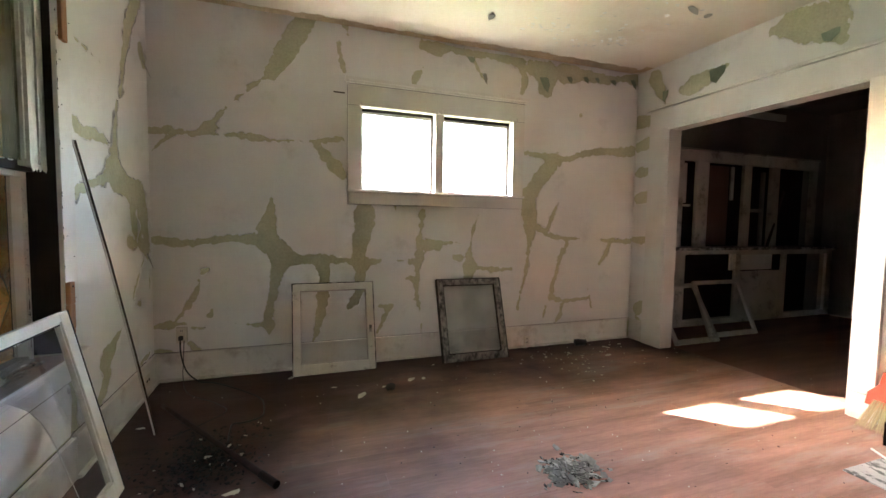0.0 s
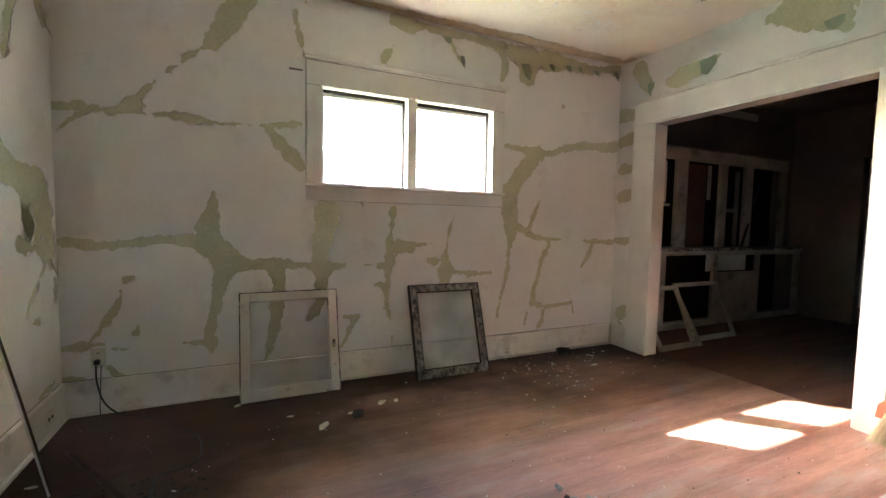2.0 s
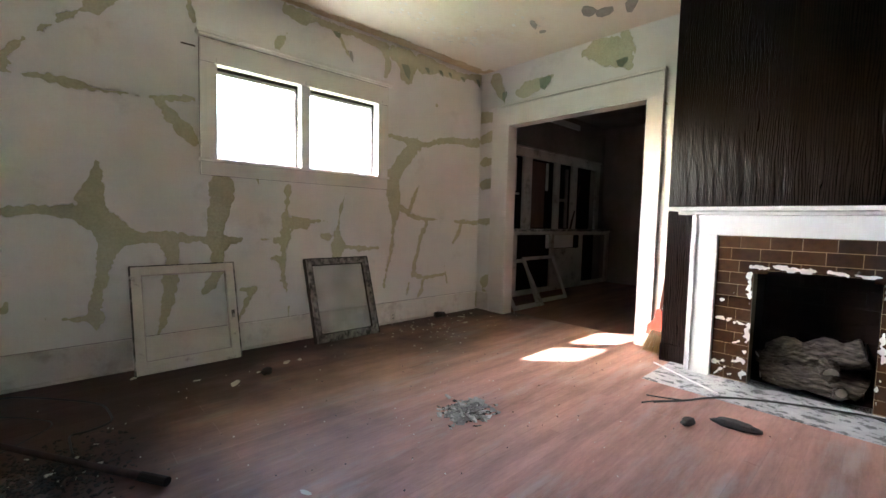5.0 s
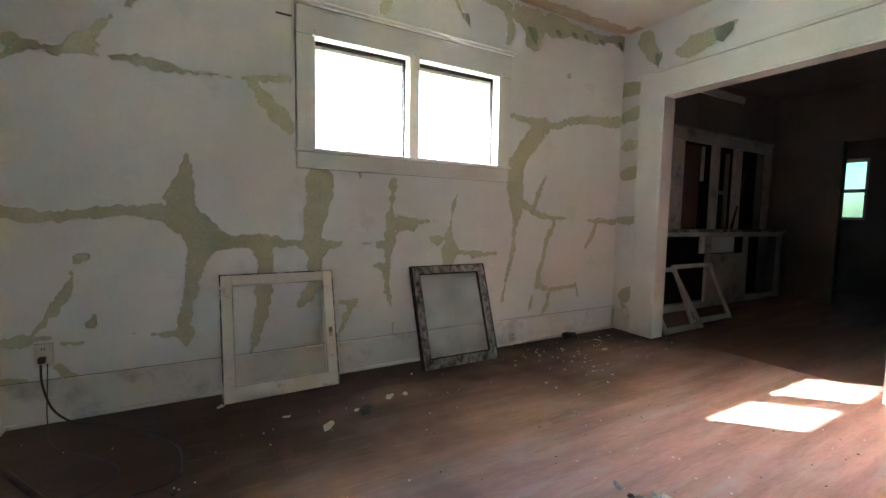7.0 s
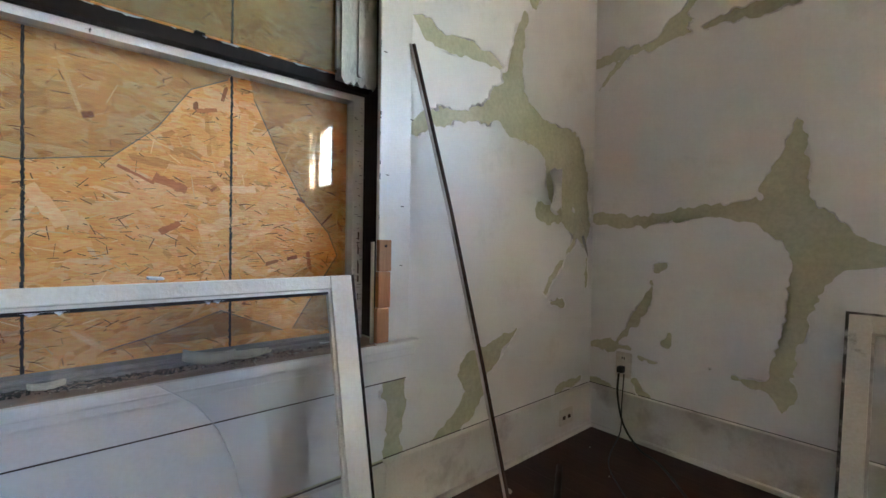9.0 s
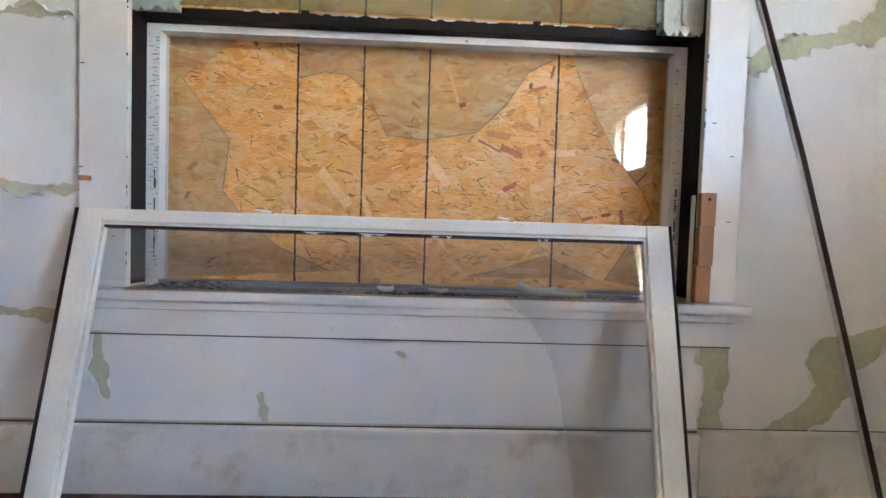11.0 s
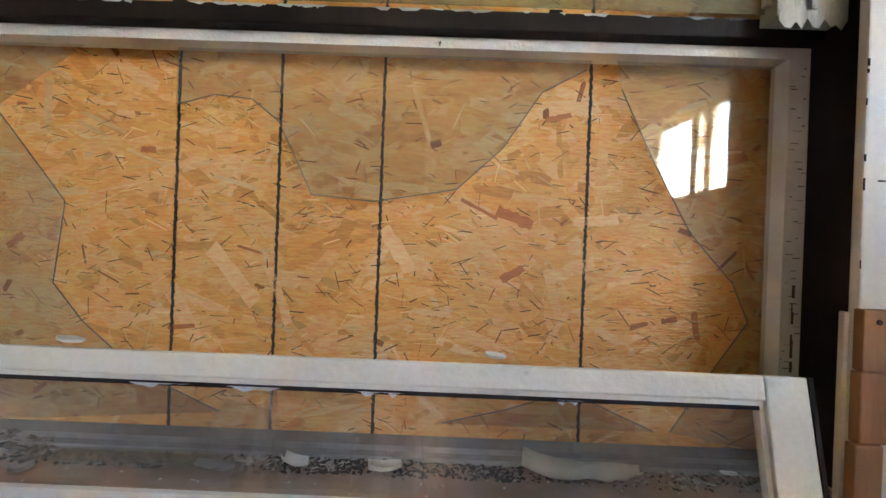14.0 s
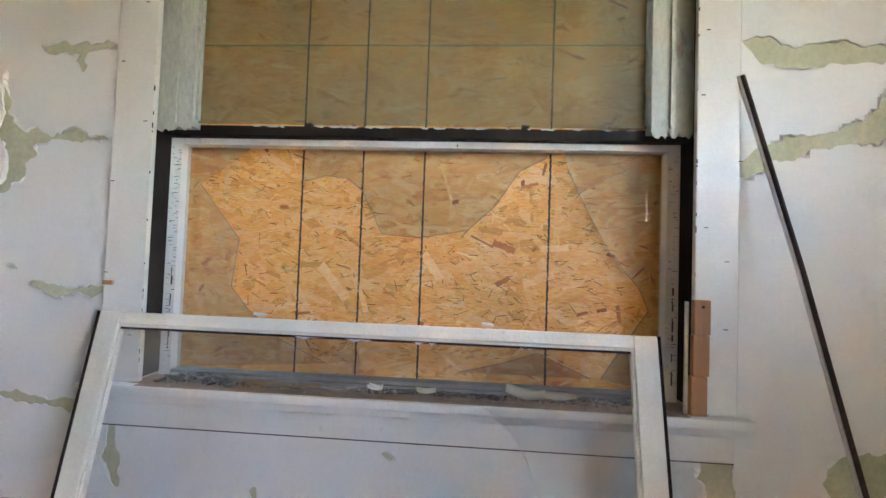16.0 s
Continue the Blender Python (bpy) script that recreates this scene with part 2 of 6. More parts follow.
M_ASH = mat("charred_debris", (0.02, 0.017, 0.015), (0.05, 0.043, 0.038), 25, 0.95, 0.5, 80, vary=0.6, island=True)
M_CHIPS = mat("grey_plaster_chip", (0.44, 0.42, 0.37), (0.25, 0.235, 0.205), 15, 0.8, 0.3, 80, vary=0.45, island=True)
# dark brown for joints, paint cracks and painted shadow lines
M_DARKLINE = mat("joint_and_shadow_brown", (0.05, 0.034, 0.028), (0.09, 0.06, 0.048), 7, 0.7, 0.2, 60)
M_SCRAP = mat("cream_paint_scrap", (0.66, 0.62, 0.5), (0.55, 0.5, 0.4), 14, 0.7, 0.2)
M_RED = mat("orange_red_plastic", (0.6, 0.085, 0.035), (0.52, 0.065, 0.03), 8, 0.38, 0.08)
M_STRAW = mat("straw", (0.5, 0.4, 0.24), (0.38, 0.29, 0.16), 20, 0.8, 0.4, 60, stretch=(4, 4, 0.4), vary=0.3, island=True)
M_STICK = mat("red_brown_stick", (0.2, 0.05, 0.03), (0.15, 0.04, 0.026), 10, 0.5, 0.1)
M_PLASTIC = mat("ivory_plastic", (0.62, 0.58, 0.48), (0.55, 0.51, 0.42), 12, 0.4, 0.05)
M_WHITEROD = mat("white_plastic", (0.78, 0.78, 0.76), (0.7, 0.7, 0.69), 12, 0.4, 0.05)
M_BOARD = mat("brown_board", (0.1, 0.045, 0.026), (0.07, 0.033, 0.02), 5, 0.6, 0.2, 50, stretch=(1, 1, 0.4))
M_LEAF = mat("leaf", (0.12, 0.2, 0.03), (0.07, 0.14, 0.02), 6, 0.6, 0.0, vary=0.35, island=True)
M_TRUNK = mat("trunk_bark", (0.16, 0.12, 0.09), (0.1, 0.08, 0.06), 8, 0.9, 0.5)
M_GROUND = mat("grass_ground", (0.1, 0.15, 0.05), (0.14, 0.15, 0.07), 0.6, 0.9, 0.3, 20)
M_SIDING = mat("pale_siding", (0.7, 0.7, 0.68), (0.62, 0.62, 0.6), 1.5, 0.7, 0.1)
G_CLEAR = glass("clear_window_glass", 0.03)
G_DUSTY = glass("dusty_glass", 0.07, (0.62, 0.55, 0.38), (0.96, 0.95, 0.92), scale=2.0)
G_FILM = glass("filmed_glass", 0.13, (0.52, 0.48, 0.34), (0.79, 0.8, 0.69), scale=1.5)
# dark green tint dims the kitchen daylight and stands in for foliage outside
G_GREEN = glass("dimming_green_glass", 0.12, (0.2, 0.27, 0.18), (0.14, 0.175, 0.145), scale=9)
G_SMEAR = glass("smeared_glass", 0.14, (0.62, 0.63, 0.6), scale=5)
G_STORM = glass("storm_sash_glass", 0.022, (0.62, 0.61, 0.58), (0.98, 0.98, 0.975))
M_CRUMB = mat("brown_grey_crumbs", (0.27, 0.245, 0.215), (0.07, 0.06, 0.052), 25, 0.9, 0.3, 80, vary=0.7, island=True)
M_FLAPGREEN = mat("damp_green_flake", (0.32, 0.36, 0.25), (0.22, 0.26, 0.18), 12, 0.8, 0.3)
M_EDGE = mat("dull_glass_edge", (0.1, 0.1, 0.075), (0.2, 0.19, 0.15), 20, 0.4, 0.0)
M_METAL = mat("grey_metal_channel", (0.3, 0.29, 0.28), (0.22, 0.21, 0.2), 8, 0.55, 0.1)
M_FLECK = mat("glossy_white_fleck", (0.88, 0.87, 0.84), (0.84, 0.83, 0.79), 12, 0.2, 0.05, spec=0.9)
M_EDGEPALE = mat("pale_glass_edge", (0.5, 0.5, 0.47), (0.6, 0.6, 0.57), 20, 0.4, 0.0)
M_ALLIG = mat("alligatored_white_paint", (0.8, 0.79, 0.77), (0.7, 0.69, 0.66), 6.0, 0.5, 0.5, 150, dirt=(0.05, 0.04, 0.035), dirt_scale=40, dirt_edge=(0.67, 0.71), fine_mix=0.2)
M_UPPER = mat("dull_greenish_white_paint", (0.52, 0.53, 0.47), (0.4, 0.41, 0.35), 6, 0.6, 0.5, 120, stretch=(1, 1, 0.4), dirt=(0.2, 0.19, 0.15), dirt_scale=18, dirt_edge=(0.58, 0.7), fine_mix=0.3)
M_WORN = mat("worn_dirty_sash_paint", (0.34, 0.32, 0.29), (0.16, 0.145, 0.13), 18, 0.7, 0.6, 70, stretch=(1, 1, 0.6), dirt=(0.03, 0.025, 0.022), dirt_scale=30, dirt_edge=(0.44, 0.62))
M_BASE = mat("scuffed_cream_baseboard", (0.74, 0.71, 0.65), (0.64, 0.6, 0.53), 3.0, 0.5, 0.2, 120, dirt=(0.36, 0.3, 0.24), dirt_scale=5, dirt_edge=(0.52, 0.78), fine_mix=0.2)
# grimy cream trim, darkened so its colour carries the shade of dim places
M_TRIMDIM = mat("dimmed_grimy_cream_trim", (0.52, 0.47, 0.41), (0.38, 0.34, 0.3), 3.0, 0.6, 0.15, 80, dirt=(0.16, 0.14, 0.11), dirt_scale=6)


# ---- builders ----
def box(bm, x0, x1, y0, y1, z0, z1, bevel=0.0, m=None):
    """Adds a block between two corners, its edges eased by bevel."""
    v = [bm.verts.new((x, y, z)) for z in (min(z0, z1), max(z0, z1)) for y in (min(y0, y1), max(y0, y1)) for x in (min(x0, x1), max(x0, x1))]
    f = [bm.faces.new([v[i] for i in q]) for q in ((0, 2, 3, 1), (4, 5, 7, 6), (0, 1, 5, 4), (2, 6, 7, 3), (0, 4, 6, 2), (1, 3, 7, 5))]
    geom = v
    if bevel:
        r = bmesh.ops.bevel(bm, geom=list({e for q in f for e in q.edges}), offset=bevel, segments=2, affect="EDGES", profile=0.6)
        geom = list({w for q in r["faces"] for w in q.verts} | {w for w in v if w.is_valid})
    if m is not None:
        bmesh.ops.transform(bm, matrix=m, verts=geom)
    return bm


def blk(x0, x1, y0, y1, z0, z1, bevel=0.0, m=None):
    return box(bmesh.new(), x0, x1, y0, y1, z0, z1, bevel, m)


def tube(points, r, sides=8, caps=True):
    """A round bar along points; r is one radius or one for each point."""
    bm = bmesh.new()
    pts = [Vector(p) for p in points]
    rs = r if isinstance(r, (list, tuple)) else [r] * len(pts)
    rings = []
    for i, p in enumerate(pts):
        d = (pts[min(i + 1, len(pts) - 1)] - pts[max(i - 1, 0)]).normalized()
        a = d.orthogonal().normalized() if i == 0 else (a - d * a.dot(d)).normalized()
        b = d.cross(a)
        rings.append([bm.verts.new(p + (a * math.cos(2 * math.pi * k / sides) + b * math.sin(2 * math.pi * k / sides)) * rs[i]) for k in range(sides)])
    for q, w in zip(rings, rings[1:]):
        for k in range(sides):
            bm.faces.new((q[k], q[(k + 1) % sides], w[(k + 1) % sides], w[k]))
    if caps:
        bm.faces.new(rings[0][::-1])
        bm.faces.new(rings[-1])
    return bm


def curve_points(pts, steps=8):
    """A smooth line through pts."""
    p = [Vector(q) for q in pts]
    p = [p[0] * 2 - p[1]] + p + [p[-1] * 2 - p[-2]]
    out = []
    for a, b, c, d in zip(p, p[1:], p[2:], p[3:]):
        for k in range(steps):
            t = k / steps
            out.append(0.5 * (2 * b + (c - a) * t + (2 * a - 5 * b + 4 * c - d) * t * t + (3 * b - a - 3 * c + d) * t ** 3))
    return out + [p[-2]]


def slab(outline, t, m=None):
    """A flat plate of thickness t from an outline in its own x and y."""
    bm = bmesh.new()
    lo = [bm.verts.new((x, y, 0)) for x, y in outline]
    hi = [bm.verts.new((x, y, t)) for x, y in outline]
    n = len(lo)
    bm.faces.new(lo[::-1])
    bm.faces.new(hi)
    for i in range(n):
        bm.faces.new((lo[i], lo[(i + 1) % n], hi[(i + 1) % n], hi[i]))
    if m is not None:
        bmesh.ops.transform(bm, matrix=m, verts=bm.verts)
    return bm


def part(name, bm, material, parent=None, label="", smooth=False):
    me = bpy.data.meshes.new(name)
    bmesh.ops.recalc_face_normals(bm, faces=bm.faces)
    bm.to_mesh(me)
    bm.free()
    me.materials.append(material)
    if smooth:
        me.polygons.foreach_set("use_smooth", [True] * len(me.polygons))
    ob = new(name, me)
    if parent is not None:
        ob.parent = parent
        if parent.type == "EMPTY":
            ob.matrix_parent_inverse = parent.matrix_basis.inverted()
    return tagged(ob, label)


def thing(name, at, label, category, group="", kind=""):
    e = new(name)
    e.location = at
    e.empty_display_size = 0.05
    return tagged(e, label, category, group, kind)


def structure(name, bm, material, label, category):
    return tagged(part(name, bm, material), label, category, kind="structure")


# ---- peeling paint ----
def vnoise(u, v, size, seed):
    """Smooth value noise from -1 to 1 over arrays u, v; size is its grain."""
    rng = np.random.RandomState(seed)
    g = rng.uniform(-1, 1, (256, 256))
    a, b = u / size + 40, v / size + 40
    i, j = np.floor(a).astype(int), np.floor(b).astype(int)
    p, q = a - i, b - j
    p, q = p * p * (3 - 2 * p), q * q * (3 - 2 * q)
    i, j = i % 255, j % 255
    return (g[i, j] * (1 - p) + g[i + 1, j] * p) * (1 - q) + (g[i, j + 1] * (1 - p) + g[i + 1, j + 1] * p) * q


def paint_skin(name, strokes, u0, u1, z0, z1, holes, place, material, parent, label, cell=0.008, inside=False, seed=3, lift=0.0035, curl=0.013, rough=1.0):
    """A paint film with ragged holes along the strokes (or, inside, film only along them), its torn rims curled off the wall.
    place(u, z, h) gives the point h metres in front of the wall."""
    nu, nz = int((u1 - u0) / cell) + 1, int((z1 - z0) / cell) + 1
    us, zs = np.linspace(u0, u1, nu), np.linspace(z0, z1, nz)
    U, Z = np.meshgrid(us, zs)
    blend_k = 0.009
    f = np.full(U.shape, 1e-9)
    for s in strokes:
        for (ua, za, ra), (ub, zb, rb) in zip(s, s[1:]):
            w = max(ra, rb) + 0.07
            i0, i1 = np.searchsorted(us, (min(ua, ub) - w, max(ua, ub) + w))
            j0, j1 = np.searchsorted(zs, (min(za, zb) - w, max(za, zb) + w))
            if i1 <= i0 or j1 <= j0:
                continue
            u, z = U[j0:j1, i0:i1], Z[j0:j1, i0:i1]
            t = np.clip(((u - ua) * (ub - ua) + (z - za) * (zb - za)) / max((ub - ua) ** 2 + (zb - za) ** 2, 1e-8), 0, 1)
            d = np.hypot(u - ua - t * (ub - ua), z - za - t * (zb - za)) - (ra + t * (rb - ra))
            f[j0:j1, i0:i1] += np.exp(-np.clip(d, -0.15, 0.2) / blend_k)
    f = -blend_k * np.log(f) + 0.003 + rough * (0.005 * vnoise(U, Z, 0.12, seed) + 0.0055 * vnoise(U, Z, 0.035, seed + 1) + 0.005 * vnoise(U, Z, 0.016, seed + 2))
    if inside:
        f = -f
    for a, b, c, d in holes:
        f = np.minimum(f, np.maximum(np.maximum(a - U, U - b), np.maximum(c - Z, Z - d)))
    up = vnoise(U, Z, 0.05, seed + 5)
    verts, faces, made = [], [], {}

    def at(key, u, z, h):
        if key not in made:
            made[key] = len(verts)
            verts.append(place(u, z, h))
        return made[key]

    pos = f > 0
    full = pos[:-1, :-1] & pos[1:, :-1] & pos[:-1, 1:] & pos[1:, 1:]
    some = (pos[:-1, :-1] | pos[1:, :-1] | pos[:-1, 1:] | pos[1:, 1:]) & ~full
    for j in range(nz - 1):
        row = np.flatnonzero(np.diff(np.concatenate(([0], full[j].astype(int), [0]))))
        for a, b in zip(row[::2], row[1::2]):
            faces.append([at((i, k), us[i], zs[k], lift) for i, k in ((a, j), (b, j), (b, j + 1), (a, j + 1))])
    for j, i in zip(*np.nonzero(some)):
        ring, rim = [], []
        corners = ((i, j), (i + 1, j), (i + 1, j + 1), (i, j + 1))
        for k in range(4):
            (ia, ja), (ib, jb) = corners[k], corners[(k + 1) % 4]
            fa, fb = f[ja, ia], f[jb, ib]
            if fa > 0:
                ring.append(at((ia, ja), us[ia], zs[ja], lift))
            if (fa > 0) != (fb > 0):
                t = fa / (fa - fb)
                u, z = us[ia] + t * (us[ib] - us[ia]), zs[ja] + t * (zs[jb] - zs[ja])
                key = ("e",) + tuple(sorted(((ia, ja), (ib, jb))))
                ring.append(at(key, u, z, lift + curl * max(0.0, up[ja, ia])))
                rim.append((ring[-1], at(("w",) + key, u, z, -0.001)))
        if len(ring) > 2:
            faces.append(ring)
        if len(rim) == 2:
            faces.append([rim[0][0], rim[1][0], rim[1][1], rim[0][1]])
    me = bpy.data.meshes.new(name)
    me.from_pydata(verts, [], faces)
    me.materials.append(material)
    ob = new(name, me)
    ob.parent = parent
    if parent.type == "EMPTY":
        ob.matrix_parent_inverse = parent.matrix_basis.inverted()
    return tagged(ob, label)


NORTH, EAST, WEST = [], [], []


def peel_n(*stroke):
    NORTH.append(stroke)


def peel_e(*stroke):
    EAST.append(stroke)


def peel_w(*stroke):
    WEST.append(stroke)


# where the paint has come off: place along the wall, height, half width
peel_n((0.31, 2.66, 0.081), (0.23, 2.5, 0.07), (0.15, 2.35, 0.072), (0.06, 2.2, 0.047), (0, 2.15, 0.012))
peel_n((-0.02, 2.14, 0.012), (-0.08, 2.08, 0.019), (-0.12, 2.04, 0.008), (-0.16, 2.01, 0.019), (-0.19, 1.97, 0.004))
peel_n((-0.24, 1.92, 0.012), (-0.3, 1.85, 0.015), (-0.34, 1.79, 0.034), (-0.39, 1.75, 0.019))
peel_n((-0.7, 1.73, 0.028), (-0.59, 1.74, 0.022), (-0.52, 1.73, 0.011), (-0.44, 1.73, 0.019), (-0.36, 1.76, 0.03), (-0.3, 1.74, 0.008))
peel_n((-0.56, 1.72, 0.018), (-0.63, 1.66, 0.014), (-0.69, 1.6, 0.007))
peel_n((-0.25, 1.74, 0.008), (-0.14, 1.74, 0.019), (-0.03, 1.73, 0.024), (0.05, 1.72, 0.012), (0.17, 1.73, 0.008), (0.26, 1.73, 0.008))
peel_n((0.33, 1.74, 0.009), (0.43, 1.75, 0.017), (0.56, 1.78, 0.026))
peel_n((0.38, 1.71, 0.026), (0.44, 1.64, 0.043), (0.51, 1.56, 0.051), (0.57, 1.49, 0.039))
peel_n((0.54, 2.49, 0.017), (0.56, 2.36, 0.021), (0.58, 2.28, 0.013))
peel_n((0.59, 2.62, 0.03), (0.61, 2.56, 0.013))
peel_n((1.21, 2.57, 0.047), (1.33, 2.56, 0.062), (1.45, 2.58, 0.029), (1.61, 2.57, 0.03), (1.76, 2.58, 0.025), (2.1, 2.56, 0.043))
peel_n((2.12, 2.55, 0.042), (2.16, 2.42, 0.037), (2.13, 2.29, 0.022))
peel_n((2.24, 2.53, 0.076), (2.39, 2.5, 0.111), (2.37, 2.38, 0.092))
peel_n((2.57, 2.53, 0.102), (2.83, 2.54, 0.052), (3.06, 2.53, 0.042), (3.19, 2.56, 0.031), (3.42, 2.58, 0.064))
peel_n((1.66, 2.52, 0.015), (1.73, 2.41, 0.015), (1.76, 2.37, 0.01))
peel_n((1.21, 2.4, 0.014), (1.17, 2.34, 0.028), (1.14, 2.28, 0.033))
peel_n((0.05, 1.31, 0.008), (0.05, 1.24, 0.021), (0.04, 1.15, 0.047), (0.02, 1.07, 0.07), (0.03, 0.98, 0.072), (0.12, 0.87, 0.083), (0.08, 0.71, 0.04), (0.06, 0.58, 0.033), (0.03, 0.43, 0.025), (0.02, 0.35, 0.033), (0.03, 0.27, 0.009))
peel_n((0, 0.98, 0.056), (-0.11, 1, 0.036), (-0.22, 1, 0.028), (-0.33, 0.99, 0.027), (-0.46, 0.97, 0.019), (-0.58, 0.98, 0.029), (-0.69, 0.99, 0.036))
peel_n((0.14, 0.87, 0.066), (0.24, 0.84, 0.038), (0.36, 0.85, 0.026), (0.49, 0.84, 0.036), (0.58, 0.83, 0.013))
peel_n((0.42, 0.81, 0.064), (0.43, 0.7, 0.044), (0.42, 0.56, 0.044), (0.4, 0.41, 0.035), (0.37, 0.28, 0.022), (0.34, 0.19, 0.009))
peel_n((0.02, 0.36, 0.033), (-0.06, 0.36, 0.016), (-0.12, 0.37, 0.008))
peel_n((-0.18, 0.38, 0.008), (-0.29, 0.38, 0.008))
peel_n((-0.36, 0.36, 0.011), (-0.47, 0.37, 0.011))
peel_n((-0.36, 0.44, 0.016), (-0.35, 0.48, 0.008))
peel_n((-0.52, 0.4, 0.015), (-0.61, 0.4, 0.025), (-0.71, 0.39, 0.011))
peel_n((-0.57, 0.43, 0.015), (-0.5, 0.53, 0.019), (-0.44, 0.64, 0.016), (-0.42, 0.7, 0.008))
peel_n((-0.4, 0.77, 0.019), (-0.37, 0.78, 0.016))
peel_n((-0.49, 0.26, 0.019), (-0.44, 0.2, 0.031))
peel_n((-0.63, 0.2, 0.029), (-0.73, 0.2, 0.023))
peel_n((-0.72, 0.77, 0.011), (-0.72, 0.68, 0.007))
peel_n((0.74, 1.22, 0.081), (0.74, 1.12, 0.081), (0.71, 1, 0.067), (0.7, 0.87, 0.05), (0.72, 0.8, 0.063), (0.71, 0.71, 0.046), (0.71, 0.6, 0.036), (0.67, 0.51, 0.036), (0.62, 0.46, 0.014))
peel_n((0.6, 0.83, 0.018), (0.71, 0.81, 0.046), (0.86, 0.82, 0.014))
peel_n((0.87, 0.45, 0.019), (0.95, 0.44, 0.019), (0.9, 0.35, 0.024), (0.85, 0.24, 0.014))
peel_n((0.94, 0.82, 0.005), (1.06, 0.82, 0.009))
peel_n((1.12, 0.81, 0.02), (1.2, 0.82, 0.034))
peel_n((1.22, 1.23, 0.028), (1.21, 1.12, 0.019), (1.2, 1, 0.028), (1.2, 0.89, 0.029), (1.19, 0.82, 0.029), (1.18, 0.62, 0.024), (1.18, 0.5, 0.025), (1.22, 0.37, 0.01))
peel_n((1.15, 0.67, 0.029), (1.09, 0.67, 0.01))
peel_n((1.27, 0.95, 0.058), (1.35, 0.95, 0.045), (1.4, 0.97, 0.015), (1.56, 0.97, 0.01))
peel_n((1.22, 0.28, 0.01), (1.22, 0.19, 0.01))
peel_n((1.73, 1.21, 0.01), (1.69, 1.1, 0.015), (1.66, 0.96, 0.015), (1.65, 0.86, 0.026), (1.66, 0.76, 0.068), (1.64, 0.67, 0.042))
peel_n((1.56, 0.83, 0.032), (1.5, 0.85, 0.01))
peel_n((1.73, 0.75, 0.021), (1.87, 0.73, 0.021), (2.07, 0.73, 0.006))
peel_n((2.18, 1.78, 0.022), (2.39, 1.76, 0.028), (2.51, 1.74, 0.045), (2.67, 1.76, 0.029), (2.8, 1.81, 0.035), (2.99, 1.85, 0.037), (3.23, 1.85, 0.044), (3.39, 1.88, 0.058))
peel_n((2.51, 1.74, 0.056), (2.39, 1.61, 0.068), (2.31, 1.52, 0.072), (2.22, 1.39, 0.084), (2.24, 1.24, 0.079), (2.26, 1.11, 0.068), (2.26, 1.03, 0.045), (2.24, 0.88, 0.023), (2.22, 0.69, 0.022), (2.17, 0.51, 0.017), (2.14, 0.36, 0.011))
peel_n((2.35, 1.1, 0.045), (2.42, 1.05, 0.023), (2.54, 1.02, 0.018), (2.64, 1, 0.024), (2.8, 1.01, 0.012))
peel_n((2.43, 1.08, 0.028), (2.47, 1.19, 0.023), (2.55, 1.35, 0.012))
peel_n((2.66, 0.98, 0.029), (2.63, 0.9, 0.029), (2.58, 0.82, 0.024), (2.55, 0.68, 0.024), (2.51, 0.58, 0.024), (2.5, 0.46, 0.029), (2.56, 0.42, 0.018), (2.66, 0.41, 0.018), (2.89, 0.42, 0.018), (2.96, 0.45, 0.012))
peel_n((2.92, 0.52, 0.012), (2.97, 0.33, 0.013))
peel_n((2.63, 0.39, 0.024), (2.6, 0.27, 0.024), (2.53, 0.18, 0.012))
peel_n((2.44, 0.36, 0.012), (2.42, 0.27, 0.012))
peel_n((3, 1, 0.012), (3.21, 0.98, 0.025), (3.44, 0.98, 0.033))
peel_n((3.16, 0.95, 0.026), (3.12, 0.86, 0.031), (3.04, 0.76, 0.018))
peel_n((0.98, 1.28, 0.019), (0.99, 1.25, 0.014))
peel_n((2.77, 2.17, 0.023), (2.78, 2.17, 0.017))
peel_e((3.47, 2.16, 0.068), (3.34, 2.14, 0.059))
peel_e((3.46, 1.91, 0.047), (3.33, 1.94, 0.06))
peel_e((3.42, 1.66, 0.061), (3.34, 1.66, 0.046))
peel_e((3.42, 1.41, 0.062), (3.33, 1.42, 0.06))
peel_e((3.47, 1, 0.034), (3.29, 1, 0.04))
peel_e((3.38, 0.31, 0.062), (3.29, 0.4, 0.034))
peel_e((3.39, 0.22, 0.028), (3.32, 0.17, 0.028))
peel_e((3.29, 2.53, 0.084), (3.22, 2.39, 0.058), (3.16, 2.27, 0.013))
peel_e((2.97, 2.33, 0.048), (2.87, 2.35, 0.081), (2.75, 2.37, 0.067), (2.64, 2.4, 0.027), (2.57, 2.42, 0.01))
peel_e((2.25, 2.54, 0.044), (2.13, 2.54, 0.098), (2.01, 2.49, 0.128), (1.9, 2.42, 0.086), (1.83, 2.32, 0.029))
peel_e((1.89, 2.61, 0.039), (1.82, 2.47, 0.038))
peel_e((1.54, 1.97, 0.019), (1.52, 1.96, 0.015))
peel_w((2.41, 1.58, 0.012), (2.48, 1.55, 0.039), (2.57, 1.53, 0.034), (2.66, 1.54, 0.025), (2.76, 1.54, 0.023), (2.83, 1.53, 0.012))
